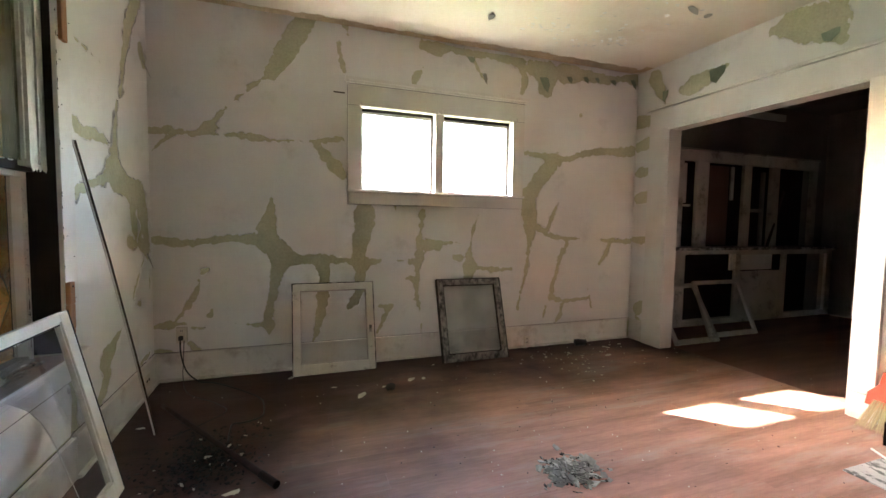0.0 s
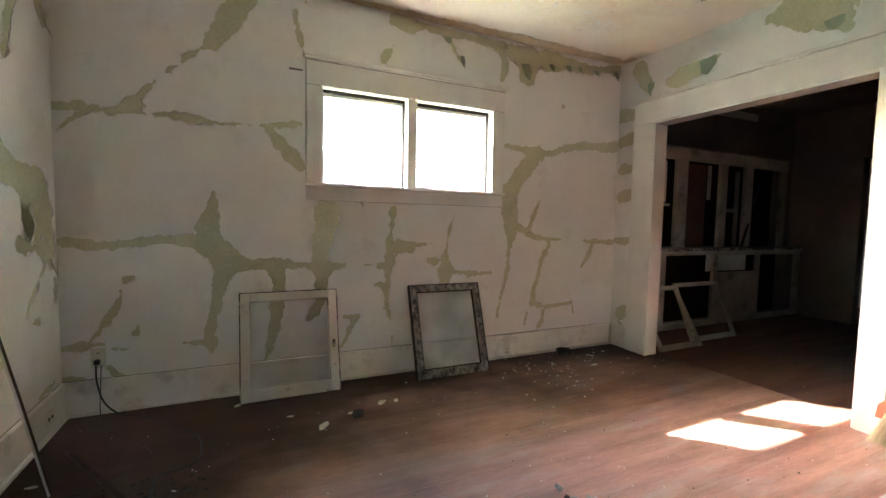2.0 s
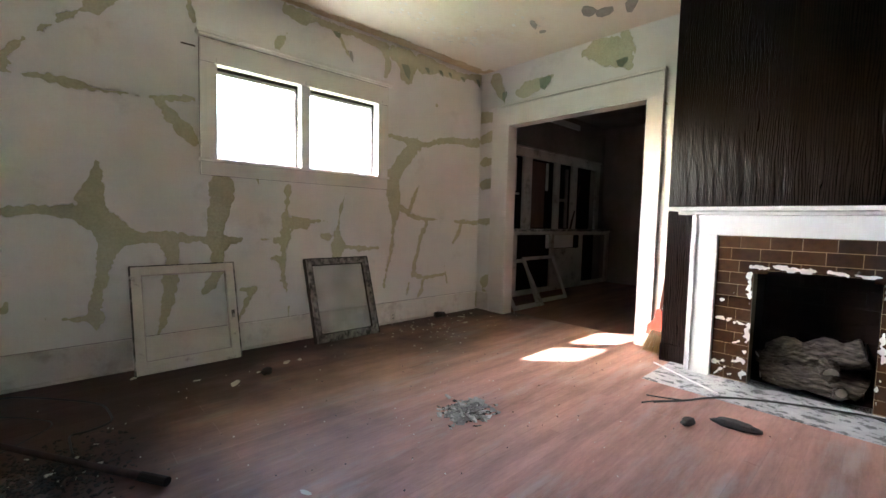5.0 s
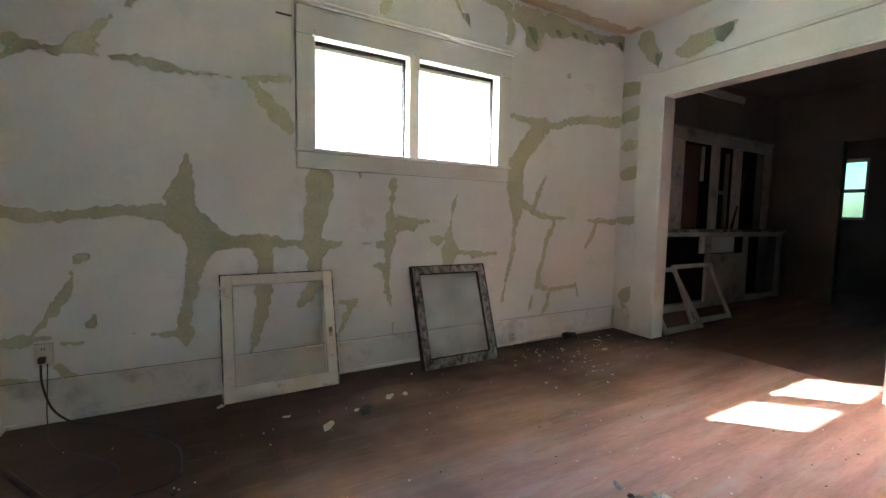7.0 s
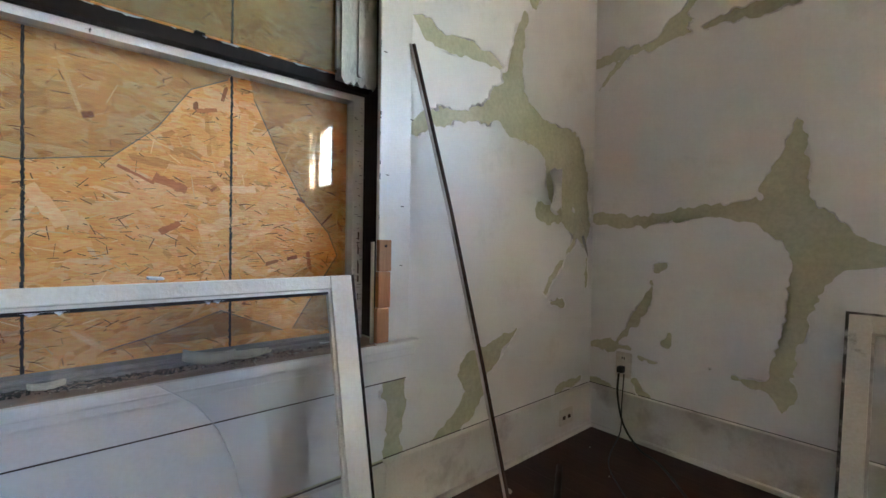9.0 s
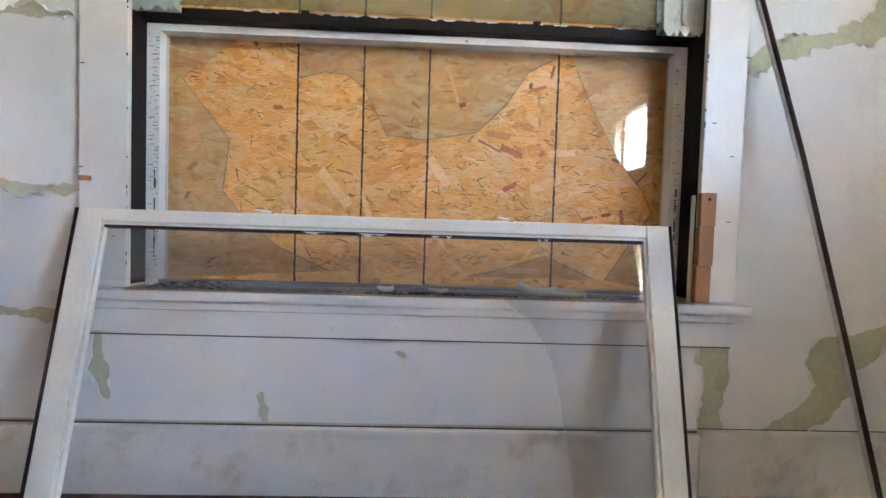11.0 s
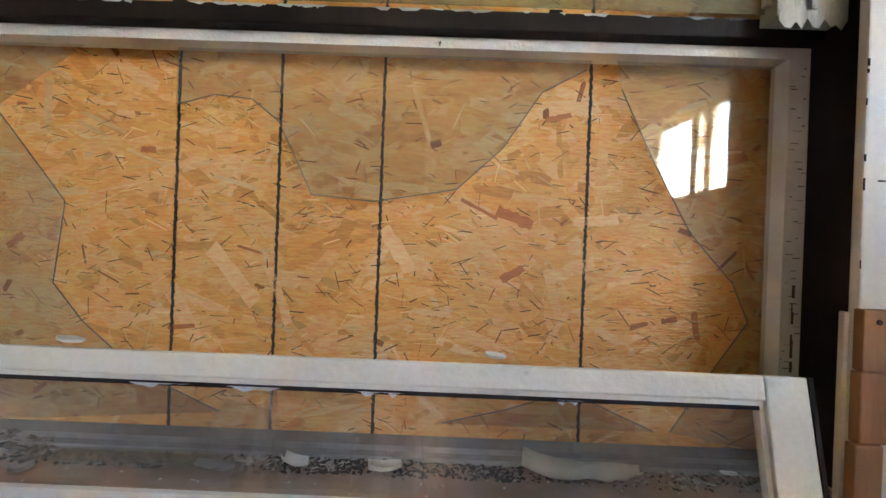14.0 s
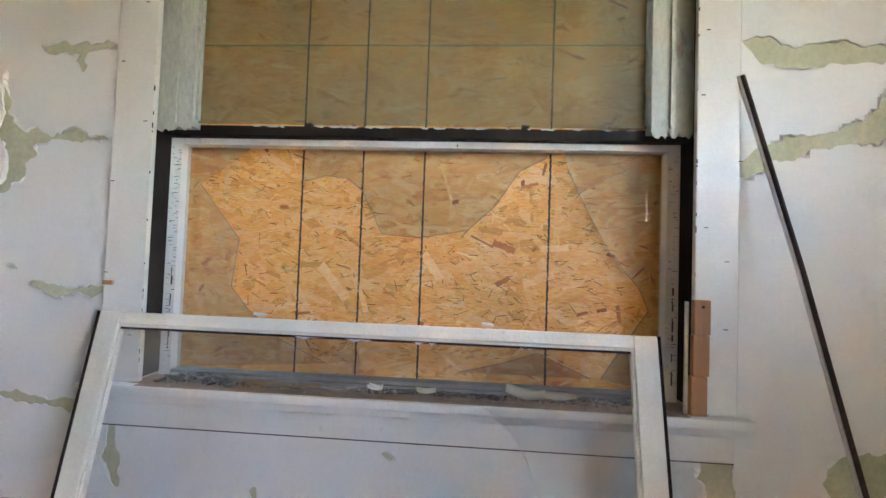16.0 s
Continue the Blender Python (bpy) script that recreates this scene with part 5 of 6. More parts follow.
for k in range(46):
    y, ln = rng.uniform(0.72, 2.29), rng.uniform(0.004, 0.05)
    rim = [(y, 1.352), (y + ln, 1.352), (y + ln * rng.uniform(0.6, 0.9), 1.352 - rng.uniform(0.002, 0.007)), (y + ln * rng.uniform(0.1, 0.4), 1.352 - rng.uniform(0.001, 0.006))]
    v = [bm.verts.new((-0.7855, a, b)) for a, b in rim] + [bm.verts.new((-0.785, a, b)) for a, b in rim]
    bm.faces.new(v[:4])
    bm.faces.new(v[4:])
    for a in range(4):
        bm.faces.new((v[a], v[(a + 1) % 4], v[4 + (a + 1) % 4], v[4 + a]))
tagged(part("paint_chip", bm, M_FLAKEW, fw, "white paint left along the edge of the black rail"), kind="stuff")
part("stop_bead", blk(-0.703, -0.692, 2.263, 2.2705, 0.5645, 0.862, 0.002), M_SASHW, fw, "narrow cream stop bead")
bm = bmesh.new()
for k in range(40):
    y0, z = rng.choice((0.7355, 2.2845)), rng.uniform(0.58, 2.05)
    box(bm, -0.6945, -0.6932, y0 - (0.003 * rng.random() if y0 < 1 else 0.0), y0 + (0.0005 if y0 < 1 else 0.0035 * rng.random()), z, z + rng.uniform(0.004, 0.02))
tagged(part("chipped_edge", bm, M_BLACK, fw, "black chips along the edge of the casing"), kind="stuff")

# ---- fireplace ----
fp = thing("fireplace", (3.1, 0.53, 0), "white mantelpiece round chipped brown tiles, dark panelling above", "fireplace")
Y0, Y1 = -0.32, 1.365
part("breast", joined((3.165, XE - 0.002, Y0, 0.245, 0, ZC - 0.003), (3.165, XE - 0.002, 0.81, Y1, 0, ZC - 0.003), (3.165, XE - 0.002, 0.245, 0.81, 0.735, ZC - 0.003)), M_SOOT_SHADE, fp)
for a, b in ((Y0, -0.102), (-0.096, 0.305), (0.311, 0.712), (0.718, Y1)):
    part("panel", blk(3.15, 3.1645, a, b, 1.128, ZC - 0.004, 0.002), M_PANEL, fp, "dark brown wood-grained panel")
part("side_panel", blk(3.15, 3.1645, 1.168, Y1, 0.13, 1.098, 0.002), M_PANEL, fp, "dark brown wood-grained panel")
part("panel_base", blk(3.135, 3.1645, 1.172, Y1 + 0.003, 0, 0.128, 0.003), M_PANEL, fp, "dark brown base block")
part("mantel_shelf", blk(2.965, 3.1645, -0.26, 1.305, 1.1, 1.126, 0.004), M_MANTEL, fp)
part("shelf_moulding", blk(3.0, 3.1645, -0.2, 1.25, 1.075, 1.0995, 0.006), M_MANTEL, fp)
part("frieze", blk(3.03, 3.1645, -0.105, 1.135, 0.944, 1.0745, 0.002), M_MANTEL, fp)
for a, b in ((1.015, 1.135), (-0.105, 0.04)):
    part("pilaster", blk(3.03, 3.1645, a, b, 0, 0.9435, 0.003), M_MANTEL, fp)
for a, b in ((1.1355, 1.166), (-0.136, -0.1055)):
    part("back_band", blk(3.018, 3.1645, a, b, 0, 1.0745, 0.004), M_MANTEL, fp)
bed = part("tile_bed", joined((3.062, 3.1645, 0.81, 1.0145, 0, 0.9435), (3.062, 3.1645, 0.0405, 0.245, 0, 0.9435), (3.062, 3.1645, 0.245, 0.81, 0.735, 0.9435)), M_GROUT, fp, "ochre grout bed")
tile_mesh = {}


def tile(y0, y1, z0, z1):
    w, h = round(y1 - y0, 3), round(z1 - z0, 3)
    if w < 0.012 or h < 0.012:
        return
    if (w, h) not in tile_mesh:
        tile_mesh[w, h] = part("tile", blk(0, 0.009, 0, w, 0, h, 0.0016), M_TILE, fp).data
        bpy.data.objects.remove(next(o for o in bpy.data.objects if o.data == tile_mesh[w, h]))
    o = new("tile", tile_mesh[w, h])
    o.parent = bed
    o.location = (3.0535 + random.uniform(-0.0008, 0.0008), y0, z0)


row, z = 0, 0.9405
while z > 0.01:
    zb = max(z - 0.0742, 0.004)
    y = 1.012 + (0.076 if row % 2 else 0.03)
    while y > 0.042:
        a, b = max(y - 0.1495, 0.043), min(y, 1.0125)
        if zb > 0.733:
            tile(a, b, zb, z)
        elif z > 0.737:
            tile(a, b, 0.737, z) if 0.245 < (a + b) / 2 < 0.81 else tile(a, b, zb, z)
        elif b > 0.812:
            tile(max(a, 0.812), b, zb, z)
        elif a < 0.243:
            tile(a, min(b, 0.243), zb, z)
        y -= 0.152
    row, z = row + 1, z - 0.0775
CHIPPED = [((0.815, 0.75, 0.0112), (0.7, 0.757, 0.0087), (0.55, 0.752, 0.0099), (0.4, 0.75, 0.0074), (0.25, 0.745, 0.0112)), ((0.83, 0.74, 0.0124), (0.825, 0.6, 0.0062), (0.822, 0.5, 0.0074), (0.82, 0.3, 0.0043), (0.83, 0.15, 0.0087), (0.84, 0.03, 0.0124)),
           ((0.84, 0.16, 0.0124), (0.88, 0.13, 0.0081), (0.99, 0.11, 0.0099), (0.97, 0.05, 0.0124)), ((0.99, 0.4, 0.0037), (0.9, 0.39, 0.0062), (0.83, 0.38, 0.0074)), ((0.83, 0.05, 0.0093), (0.93, 0.04, 0.0074)), ((0.99, 0.02, 0.0087), (0.93, 0.09, 0.0050)),
           ((0.235, 0.74, 0.0087), (0.232, 0.5, 0.0056), (0.225, 0.3, 0.0087), (0.235, 0.05, 0.0087)), ((0.2, 0.18, 0.0062), (0.08, 0.22, 0.0099)), ((0.9, 0.58, 0.0050), (0.91, 0.575, 0.0050)), ((0.7, 0.89, 0.0031), (0.69, 0.89, 0.0037)), ((0.9, 0.25, 0.0050), (0.86, 0.27, 0.0050)), ((0.97, 0.52, 0.0025), (0.96, 0.515, 0.0031))]
remnant = paint_skin("paint_remnant", [[(u, z, r * 0.85) for u, z, r in s] for s in CHIPPED], 0.05, 1.01, 0.005, 0.93, [], lambda u, z, h: (3.053 - h, u, z), M_FLAKEW, fp, "chipped white paint left on the tiles", cell=0.0045, inside=True, seed=41, lift=0.0012, curl=0.0, rough=2.5)
tagged(remnant, "chipped white paint left on the tiles", kind="stuff")
cut(bpy.data.objects["paint_remnant"], [(0.247, 0.808, 0.0, 0.733)], 1)
part("firebox", joined((3.40, 3.43, 0.2, 0.86, 0, 0.75), (3.1655, 3.4, 0.2, 0.2445, 0, 0.734), (3.1655, 3.4, 0.8105, 0.86, 0, 0.734), (3.06, 3.4, 0.246, 0.809, -0.002, 0.006)), M_SOOT_SHADE, fp, "sooty black firebox")
for k in range(7):
    for q in range(3):
        o = part("fire_brick", blk(3.392, 3.3995, 0.255 + q * 0.185 + (k % 2) * 0.06, 0.425 + q * 0.185 + (k % 2) * 0.06 - (0.06 if q == 2 and k % 2 else 0), 0.03 + k * 0.1, 0.12 + k * 0.1, 0.003), M_SOOT_SHADE, fp, "soot-blackened brick")

hearth = structure("hearth", blk(2.64, 3.165, -0.26, 1.29, -0.01, 0.006, 0.003), M_HEARTH, "hearth slab in chipped grey paint", "hearth")


def log(p0, p1, r, seed, label):
    t = thing("fireplace_log", p0, label, "log", "logs in the firebox")
    p0, p1 = Vector(p0), Vector(p1)
    n, sides = 60, 84
    pts = [p0.lerp(p1, k / (n - 1)) + Vector((0, 0, 0.014 * math.sin(k * 0.25 + seed))) for k in range(n)]
    bm = tube(pts, r, sides)
    ax = (p1 - p0).normalized()
    for v in bm.verts:
        c = p0 + ax * (v.co - p0).dot(ax)
        o = v.co - c
        along = (v.co - p0).dot(ax)
        a = math.atan2(o.z, o.dot(ax.cross(Vector((0, 0, 1)))))
        sway = 2.4 * noise.noise(Vector((along * 11, seed, a * 0.4))) + 1.1 * noise.noise(Vector((along * 26, a, seed)))
        ridge = abs(math.sin(6 * a + sway)) ** 0.6
        cross = abs(noise.noise(Vector((math.cos(a) * 5, math.sin(a) * 5, along * 30 + seed))))
        k = 0.8 + 0.2 * noise.noise(Vector((math.cos(a) * 1.4, math.sin(a) * 1.4 + seed, along * 8))) + 0.26 * ridge + 0.16 * cross
        v.co = c + o * k
    bark = part("bark", bm, M_BARK, t, smooth=True)
    for p, q in ((p0, -ax), (p1, ax)):
        part("cut_end", tube([p + q * 0.001 + Vector((0, 0, 0.012 * math.sin(seed if p is p0 else (n - 1) * 0.25 + seed) * 1.17)), p + q * 0.004 + Vector((0, 0, 0.012 * math.sin(seed if p is p0 else (n - 1) * 0.25 + seed) * 1.17))], r * 0.8, 16), M_CUT, bark, "pale sawn end of the log")
    return t


log((3.2, 0.76, 0.07), (3.22, 0.29, 0.078), 0.068, 1.0, "grey ceramic fireplace log with cracked bark, on the firebox floor")
log((3.27, 0.73, 0.185), (3.27, 0.29, 0.27), 0.076, 5.2, "large upper ceramic log with deeply cracked bark")
log((3.15, 0.775, 0.17), (3.24, 0.58, 0.265), 0.036, 2.3, "slanting ceramic branch with a pale sawn end")
log((3.13, 0.425, 0.17), (3.29, 0.5, 0.2), 0.045, 4.1, "short ceramic log with a pale sawn end")
log((3.125, 0.375, 0.05), (3.25, 0.42, 0.07), 0.033, 7.7, "small ceramic log stub with a sawn end")

# ---- broom ----
br = thing("broom", (3.3, 1.46, 0), "straw broom with an orange-red plastic head leaning in the corner", "broom")
rng = random.Random(3)
bm = bmesh.new()
for _ in range(240):
    a, b = rng.uniform(-1, 1), rng.uniform(-1, 1)
    top, foot = Vector((3.335 + 0.02 * b, 1.452 + 0.05 * a, 0.17)), Vector((3.29 + 0.035 * b, 1.47 + 0.085 * a + rng.uniform(-0.012, 0.012), rng.uniform(0.0, 0.02)))
    u = Vector((0.0012, 0.0012, 0))
    bm.faces.new([bm.verts.new(p) for p in (top - u, top + u, foot + u, foot - u)])
straw = bm
outline = ((-0.085, 0.13), (0.085, 0.13), (0.08, 0.2), (0.05, 0.235), (0.03, 0.26), (0.022, 0.33), (-0.022, 0.33), (-0.03, 0.26), (-0.06, 0.235), (-0.082, 0.2))
head = part("head", slab(outline, 0.045, pose(3.3, 1.462, 0.0, 0, 0, 0) @ Matrix(((0.16, 0.16, 1, 0), (0.98, 0, 0, 0), (0, 1, 0, 0), (0, 0, 0, 1)))), M_RED, br, "orange-red plastic head")
part("bristles", straw, M_STRAW, head, "frayed straw bristles")
part("handle", tube([(3.378, 1.462, 0.31), (3.42, 1.425, 0.76)], 0.0115, 10), M_STICK, br, "red-brown stick")

# ---- next room ----
CF = 3.46
cab = thing("built_in_cabinet", (5.2, 3.6, 0), "built-in white sideboard with missing doors under a dark window bay", "cabinet")
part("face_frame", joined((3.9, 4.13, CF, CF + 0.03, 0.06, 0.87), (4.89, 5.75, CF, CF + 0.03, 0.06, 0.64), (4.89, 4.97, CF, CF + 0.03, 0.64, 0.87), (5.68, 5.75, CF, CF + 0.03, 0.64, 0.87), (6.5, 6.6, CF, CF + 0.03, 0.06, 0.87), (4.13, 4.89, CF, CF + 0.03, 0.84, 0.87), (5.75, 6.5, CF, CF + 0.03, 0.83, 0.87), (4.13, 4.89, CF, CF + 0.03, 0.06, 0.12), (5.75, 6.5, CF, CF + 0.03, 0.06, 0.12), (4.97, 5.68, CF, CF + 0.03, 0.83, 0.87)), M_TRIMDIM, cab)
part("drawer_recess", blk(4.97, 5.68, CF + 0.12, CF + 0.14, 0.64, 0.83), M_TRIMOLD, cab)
# near-black sheet puts the unlit inside into colour
part("back", blk(3.9, 6.6, 3.735, 3.748, 0.06, 0.87), M_SOOT_SHADE, cab, "black sheet painting the unlit inside of the cabinet")
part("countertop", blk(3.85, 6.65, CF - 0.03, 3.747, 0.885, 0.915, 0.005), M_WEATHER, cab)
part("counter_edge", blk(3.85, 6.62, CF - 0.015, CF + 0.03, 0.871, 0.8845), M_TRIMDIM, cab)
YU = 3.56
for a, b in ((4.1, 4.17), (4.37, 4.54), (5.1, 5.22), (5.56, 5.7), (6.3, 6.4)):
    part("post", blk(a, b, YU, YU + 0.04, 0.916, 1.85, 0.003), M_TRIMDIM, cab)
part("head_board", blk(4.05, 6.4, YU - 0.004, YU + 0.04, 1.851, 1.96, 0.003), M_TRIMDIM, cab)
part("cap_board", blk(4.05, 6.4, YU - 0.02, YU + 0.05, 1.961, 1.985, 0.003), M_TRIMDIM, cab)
# bay darkness painted with a black sheet
part("bay_back", blk(4.05, 6.4, 3.728, 3.734, 0.916, 1.96), M_SOOT_SHADE, cab, "black sheet painting the shade in the window bay")
part("board", blk(4.57, 4.93, YU + 0.06, YU + 0.075, 0.93, 1.83), M_BOARD, cab, "brown board closing the bay")
for b in ((4.2, 4.27, 1.4, 1.83), (4.96, 5.0, 1.45, 1.83), (4.2, 4.34, 1.36, 1.385)):
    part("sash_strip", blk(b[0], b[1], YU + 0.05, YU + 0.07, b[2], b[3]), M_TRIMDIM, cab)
part("small_sash", joined((5.24, 5.27, YU + 0.06, YU + 0.09, 0.93, 1.8), (5.5, 5.54, YU + 0.06, YU + 0.09, 0.93, 1.8), (5.27, 5.5, YU + 0.06, YU + 0.09, 1.32, 1.36)), M_DARKROOM, cab)
part("loose_lath", blk(0, 0.035, -0.012, 0, 0, 0.75, m=pose(5.5, 3.55, 0.918, -4, 26, 0)), M_ROD, cab, "dark lath leaning across the bay")
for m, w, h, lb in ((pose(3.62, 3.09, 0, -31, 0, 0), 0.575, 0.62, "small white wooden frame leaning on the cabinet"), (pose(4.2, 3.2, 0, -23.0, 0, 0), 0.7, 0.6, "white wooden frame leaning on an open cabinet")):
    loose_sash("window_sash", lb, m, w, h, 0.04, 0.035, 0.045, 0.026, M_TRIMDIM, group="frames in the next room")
kd = thing("doorway_2", (6.9, 2.6, 0), "cased doorway to a dim kitchen", "doorway", kind="structure")
part("side_casing", blk(6.88, 6.899, 3.021, 3.13, 0, 2.0), M_DARKROOM, kd)
part("head_casing", blk(6.88, 6.899, 2.14, 3.13, 2.001, 2.12), M_DARKROOM, kd)
kw = thing("window_3", (8.42, 3.36, 1.06), "narrow bright kitchen window", "window", kind="structure")
part("sash", joined((8.42, 8.45, 3.2, 3.235, 1.06, 1.95), (8.42, 8.45, 3.485, 3.52, 1.06, 1.95), (8.415, 8.45, 3.235, 3.485, 1.46, 1.51), (8.42, 8.45, 3.235, 3.485, 1.06, 1.1), (8.42, 8.45, 3.235, 3.485, 1.9, 1.95)), M_SASHW, kw)
kp = part("pane", blk(8.434, 8.437, 3.235, 3.485, 1.1, 1.9), G_GREEN, kw, "greenish glass, tinted dark to dim the window")
kp.visible_shadow = False

# ---- outlets and cord ----
ot = thing("wall_outlet", (-0.54, 3.49, 0.32), "ivory plastic wall outlet with a black plug", "outlet", "outlets")
ot_plate = part("plate", blk(-0.576, -0.506, 3.488, 3.497, 0.265, 0.378, 0.003), M_PLASTIC, ot)
for hole in ((-0.548, -0.544, 3.4865, 3.4885, 0.347, 0.357), (-0.538, -0.534, 3.4865, 3.4885, 0.347, 0.357)):
    part("socket", blk(*hole), M_CORD, ot_plate)
part("plug", blk(-0.556, -0.53, 3.455, 3.487, 0.29, 0.318, 0.005), M_CORD, ot, "black plug")
ot2 = thing("baseboard_outlet", (2.235, 3.47, 0.06), "small ivory outlet set in the baseboard", "outlet", "outlets")
ot2_plate = part("plate", blk(2.207, 2.263, 3.47, 3.479, 0.025, 0.105, 0.003), M_PLASTIC, ot2)
for hole in ((2.225, 2.245, 3.468, 3.4705, 0.075, 0.087), (2.225, 2.245, 3.468, 3.4705, 0.043, 0.055)):
    part("socket", blk(*hole), M_FLAKE, ot2_plate)
ot3 = thing("baseboard_outlet", (-0.69, 3.26, 0.1), "old outlet set in the baseboard near the corner", "outlet", "outlets")
ot3_plate = part("plate", blk(-0.6935, -0.688, 3.22, 3.32, 0.06, 0.13, 0.002), M_PLASTIC, ot3)
for hole in ((-0.6878, -0.686, 3.24, 3.26, 0.085, 0.1), (-0.6878, -0.686, 3.28, 3.3, 0.085, 0.1)):
    part("socket", blk(*hole), M_ROD, ot3_plate)
cord = part("power_cord", tube(curve_points(((-0.543, 3.452, 0.29), (-0.535, 3.43, 0.2), (-0.5, 3.42, 0.08), (-0.42, 3.4, 0.008), (-0.31, 3.34, 0.006), (-0.13, 3.15, 0.006), (0.0, 2.97, 0.006), (0.03, 2.8, 0.006), (0.02, 2.7, 0.006), (-0.06, 2.655, 0.006), (-0.12, 2.65, 0.006), (-0.125, 2.55, 0.012), (-0.12, 2.44, 0.006))), 0.0048, 8), M_CORD, smooth=True)
tagged(cord, "black power cord from the outlet lying on the floor", "power cord")
cord2 = part("thin_wire", tube(curve_points(((-0.52, 3.455, 0.29), (-0.525, 3.45, 0.15), (-0.53, 3.452, 0.03), (-0.45, 3.2, 0.004), (-0.27, 3.0, 0.004), (-0.18, 2.85, 0.004), (-0.27, 2.72, 0.004), (-0.4, 2.6, 0.004))), 0.0028, 6), M_CORD, smooth=True)
tagged(cord2, "thin dark wire trailing over the floor", "wire")

# ---- litter on the floor ----
pipe = thing("burnt_bar", (-0.2, 2.5, 0), "long charred dark bar lying on the floor", "bar")
bar = part("bar", tube(curve_points(((-0.54, 3.0, 0.02), (-0.3, 2.62, 0.024), (-0.1, 2.32, 0.02), (0.115, 1.985, 0.022)), 6), [0.0125] * 14 + [0.015] * 5, 10), M_ROD, pipe, smooth=True)
part("collar", tube([(0.06, 2.07, 0.022), (0.125, 1.97, 0.022)], 0.0175, 10), M_BLACK, bar, "thicker blunt end")


def litter(name, n, cx, cy, sx, sy, smin, smax, material, seed, label, heap=0.0, flat_t=0.003):
    rng = random.Random(seed)
    bm = bmesh.new()
    for _ in range(n):
        dx, dy = rng.gauss(0, 0.45), rng.gauss(0, 0.45)
        h = heap * max(0, 1 - math.hypot(dx, dy)) * rng.random()
        s, k = rng.uniform(smin, smax), rng.randint(4, 6)
        q = pose(cx + sx * dx, cy + sy * dy, 0.003 + h, rng.uniform(-30, 30) * (heap > 0), rng.uniform(-30, 30) * (heap > 0), rng.uniform(0, 360))
        rim = [(s * math.cos(6.283 * i / k + rng.uniform(-0.4, 0.4)) * rng.uniform(0.5, 1.2), s * math.sin(6.283 * i / k) * rng.uniform(0.4, 1.0)) for i in range(k)]
        lo, hi = [bm.verts.new(q @ Vector((x, y, 0))) for x, y in rim], [bm.verts.new(q @ Vector((x, y, flat_t))) for x, y in rim]
        bm.faces.new(lo[::-1])
        bm.faces.new(hi)
        for i in range(k):
            bm.faces.new((lo[i], lo[(i + 1) % k], hi[(i + 1) % k], hi[i]))
    return tagged(part(name, bm, material), label, "debris", kind="stuff")


litter("plaster_chips", 260, 1.4, 1.69, 0.13, 0.12, 0.006, 0.028, M_CHIPS, 21, "heap of grey plaster chips on the floor", 0.03)
litter("plaster_chips", 16, 1.38, 1.69, 0.12, 0.1, 0.03, 0.055, M_CHIPS, 22, "larger flakes of grey plaster on the heap", 0.035)
litter("charred_litter", 120, 1.4, 1.69, 0.15, 0.13, 0.004, 0.016, M_ASH, 33, "dark crumbs under the plaster chips", 0.006)
litter("charred_litter", 760, -0.2, 2.3, 0.26, 0.32, 0.0025, 0.014, M_ASH, 23, "black charred litter and soot on the floor", 0.015)
litter("pale_litter", 26, -0.2, 2.25, 0.25, 0.3, 0.004, 0.016, M_SCRAP, 24, "pale scraps among the soot", 0.02)
litter("floor_specks", 150, 1.2, 1.9, 2.4, 1.9, 0.0015, 0.005, M_SCRAP, 25, "tiny pale specks scattered over the floor")
litter("floor_specks", 110, 1.3, 1.9, 2.4, 1.9, 0.002, 0.006, M_ASH, 26, "tiny dark specks scattered over the floor")
litter("floor_specks", 90, 2.6, 3.1, 0.9, 0.5, 0.003, 0.012, M_SCRAP, 27, "paint crumbs along the wall")
rng = random.Random(31)
for x, y, s in ((0.46, 3.02, 0.028), (0.62, 2.83, 0.05), (0.79, 2.93, 0.022), (1.0, 3.01, 0.045), (1.09, 3.0, 0.03), (0.49, 1.605, 0.03), (0.18, 3.29, 0.03), (2.95, 3.25, 0.04), (2.8, 3.05, 0.04), (3.15, 3.3, 0.03), (2.5, 3.2, 0.025), (-0.58, 2.75, 0.03), (-0.05, 2.0, 0.035)):
    rim = [(s * math.cos(k) * rng.uniform(0.6, 1.2), s * 0.55 * math.sin(k) * rng.uniform(0.4, 1.2)) for k in (0, 0.7, 1.4, 2.3, 3.1, 3.8, 4.7, 5.5)]
    o = part("paint_scrap", slab(rim, 0.002, pose(x, y, 0.004, rng.uniform(-5, 5), rng.uniform(-5, 5), rng.uniform(0, 360))), M_SCRAP)
    tagged(o, "torn scrap of cream paint lying on the floor", "scrap", "scraps on the floor")


def lump(name, at, sx, sy, sz, turn, material, label, category):
    bm = bmesh.new()
    bmesh.ops.create_icosphere(bm, subdivisions=3, radius=1)
    for v in bm.verts:
        v.co *= 1 + 0.3 * noise.noise(v.co * 1.7 + Vector(at)) + 0.15 * noise.noise(v.co * 5)
    bmesh.ops.transform(bm, matrix=pose(at[0], at[1], sz * 0.8, 0, 0, turn) @ Matrix.Diagonal((sx, sy, sz, 1)), verts=bm.verts)
    return tagged(part(name, bm, material, smooth=True), label, category)


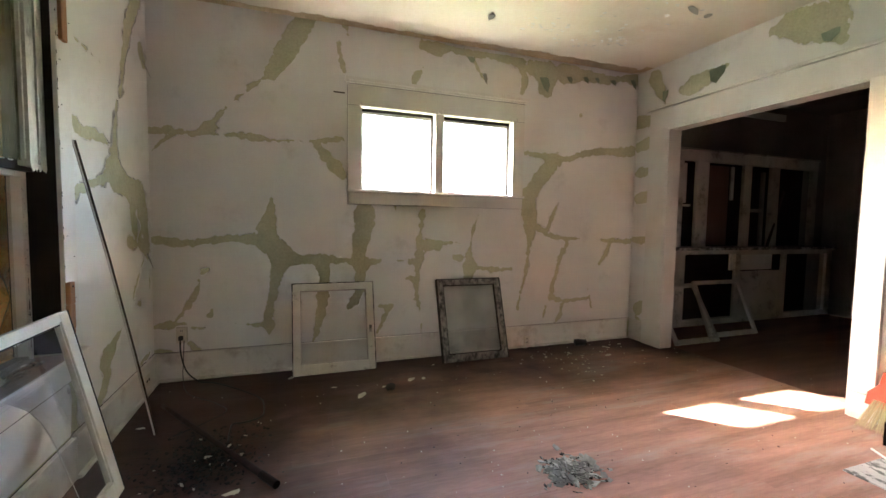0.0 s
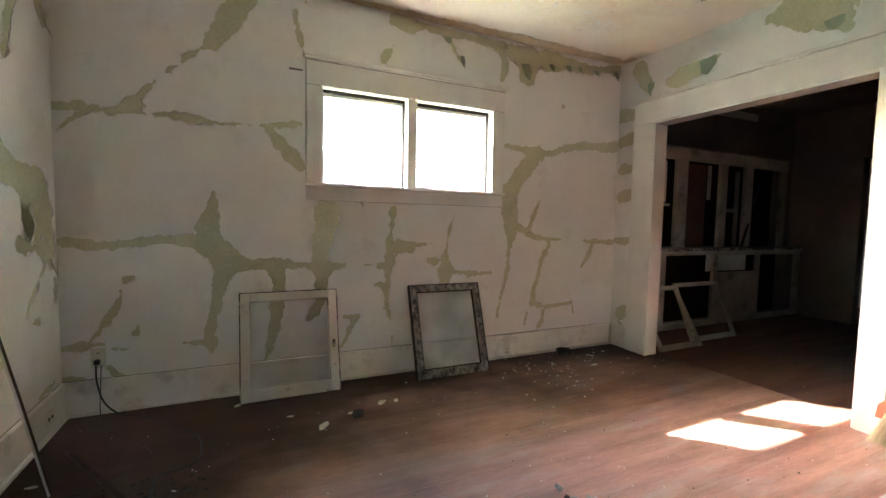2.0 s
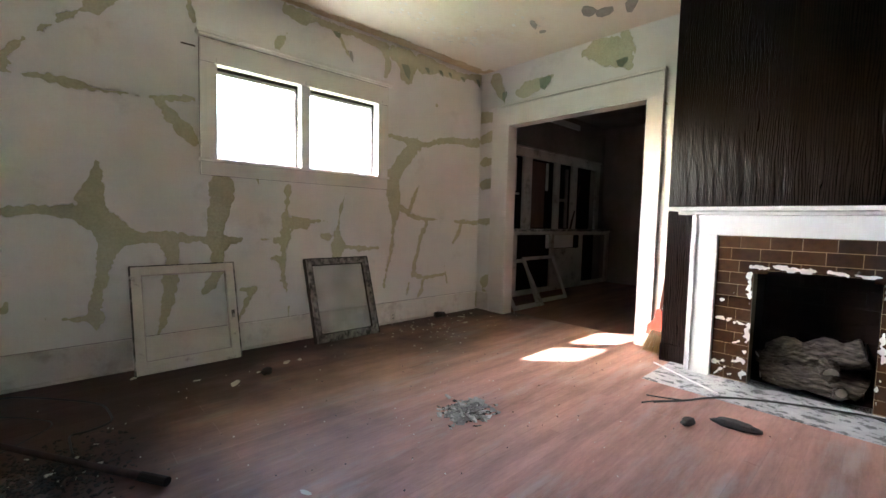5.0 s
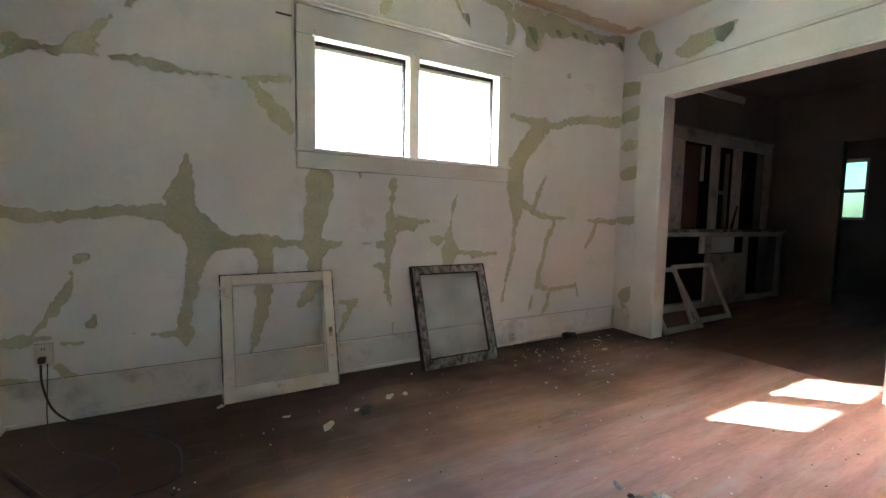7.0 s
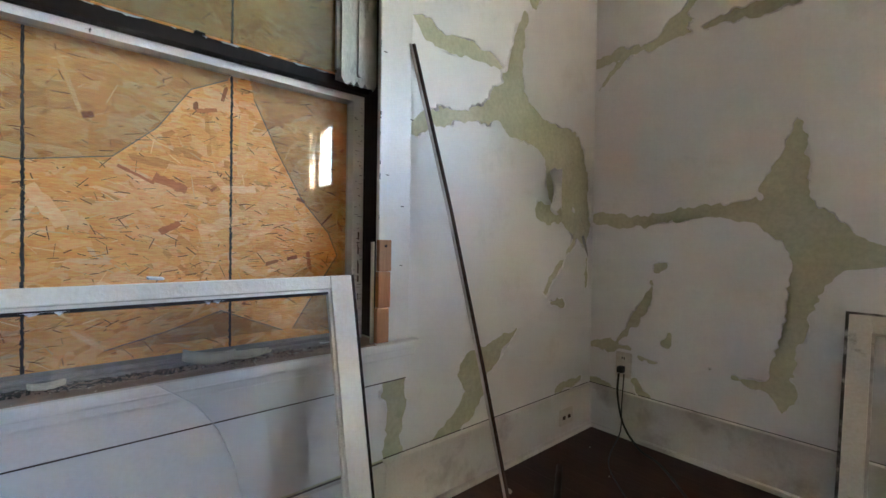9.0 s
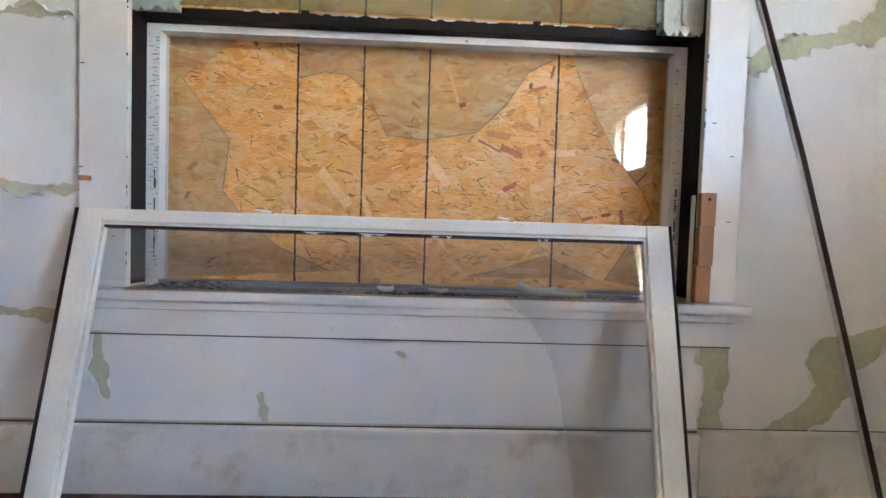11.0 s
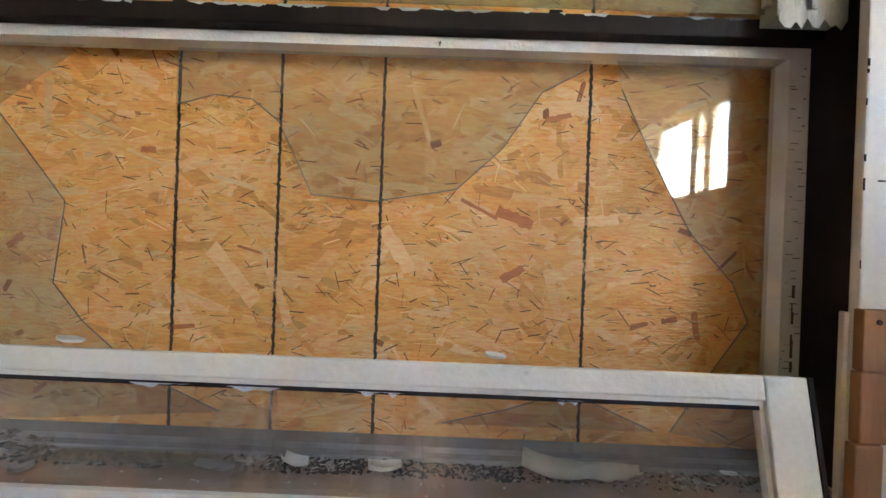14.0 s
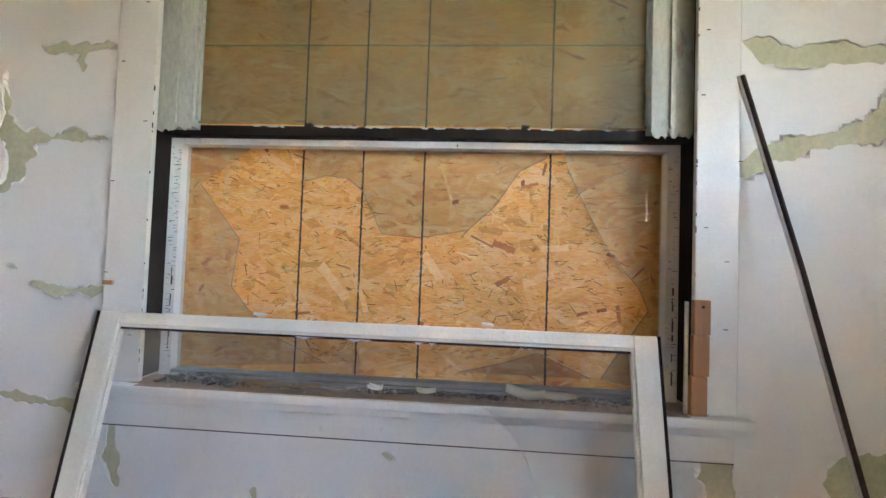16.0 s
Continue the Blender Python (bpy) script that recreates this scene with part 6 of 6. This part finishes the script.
lump("charred_lump", (0.82, 2.88, 0), 0.035, 0.028, 0.024, 20, M_ASH, "small charred lump on the floor", "lump")
lump("dark_lump", (2.16, 0.87, 0), 0.022, 0.045, 0.022, 70, M_ASH, "small dark lump on the floor", "lump")
lump("dark_rag", (2.3, 0.7, 0), 0.04, 0.1, 0.022, 3, M_ASH, "flat dark scrap lying on the floor", "scrap")
can = thing("dark_tin", (2.75, 3.37, 0.03), "crushed dark tin lying by the baseboard", "tin")
part("body", tube([(2.7, 3.38, 0.032), (2.73, 3.375, 0.034), (2.8, 3.36, 0.031)], [0.03, 0.032, 0.027], 14), M_CORD, can, smooth=True)
part("rim", tube([(2.798, 3.3604, 0.031), (2.804, 3.359, 0.031)], 0.029, 14), M_ROD, can)
stick = thing("forked_stick", (2.5, 0.9, 0), "thin black forked stick lying over the hearth", "stick")
part("stem", tube(curve_points(((2.3, 1.09, 0.006), (2.45, 0.98, 0.008), (2.66, 0.84, 0.014), (2.86, 0.55, 0.014), (3.0, 0.2, 0.014), (2.98, -0.1, 0.014))), 0.006, 7), M_CORD, stick, smooth=True)
part("fork", tube(curve_points(((2.37, 1.155, 0.006), (2.385, 1.1, 0.008), (2.45, 0.982, 0.008))), 0.0045, 6), M_CORD, stick, smooth=True)
part("fork", tube(curve_points(((2.24, 1.13, 0.006), (2.31, 1.09, 0.007), (2.4, 1.02, 0.008))), 0.0045, 6), M_CORD, stick, smooth=True)
wr = part("white_rod", tube([(3.0, 1.35, 0.012), (2.7, 0.875, 0.012)], 0.0055, 8), M_WHITEROD)
tagged(wr, "thin white plastic rod lying on the hearth", "rod")
cab2 = part("cable_coil", tube(curve_points(((2.99, 0.25, 0.015), (2.9, 0.15, 0.02), (2.78, 0.1, 0.02), (2.7, 0.0, 0.02), (2.75, -0.12, 0.02), (2.86, -0.1, 0.025), (2.9, 0.02, 0.03), (2.83, 0.12, 0.03), (2.74, 0.06, 0.035), (2.76, -0.06, 0.04), (2.84, -0.05, 0.05))), 0.005, 7), M_CORD, smooth=True)
tagged(cab2, "tangled black cable on the hearth", "cable")

# ---- floor boards ----
floor = thing("floor", (1.4, 0.9, -0.018), "trodden red-brown strip floor with scuffs and dust, painted darker toward the corner", "floor", kind="structure")
rng = random.Random(2)
board_mesh = {}


def board(x0, x1, y0):
    ln = round(x1 - x0, 2)
    if ln not in board_mesh:
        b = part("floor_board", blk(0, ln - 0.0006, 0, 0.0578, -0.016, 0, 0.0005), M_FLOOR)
        board_mesh[ln] = b.data
        bpy.data.objects.remove(b)
    o = new("floor_board", board_mesh[ln])
    o.parent, o.matrix_parent_inverse = floor, floor.matrix_basis.inverted()
    o.location = (x0, y0, rng.uniform(-0.0005, 0.0002))


y = YS
while y < YN - 0.01:
    x, end = -0.714, 3.6
    lens = rng.choice(((1.3, 1.6, 1.414), (0.9, 1.8, 1.614), (1.7, 1.5, 1.114), (1.1, 1.2, 2.014)))
    for ln in lens:
        board(x, x + ln, y)
        x += ln
    y += 0.0582
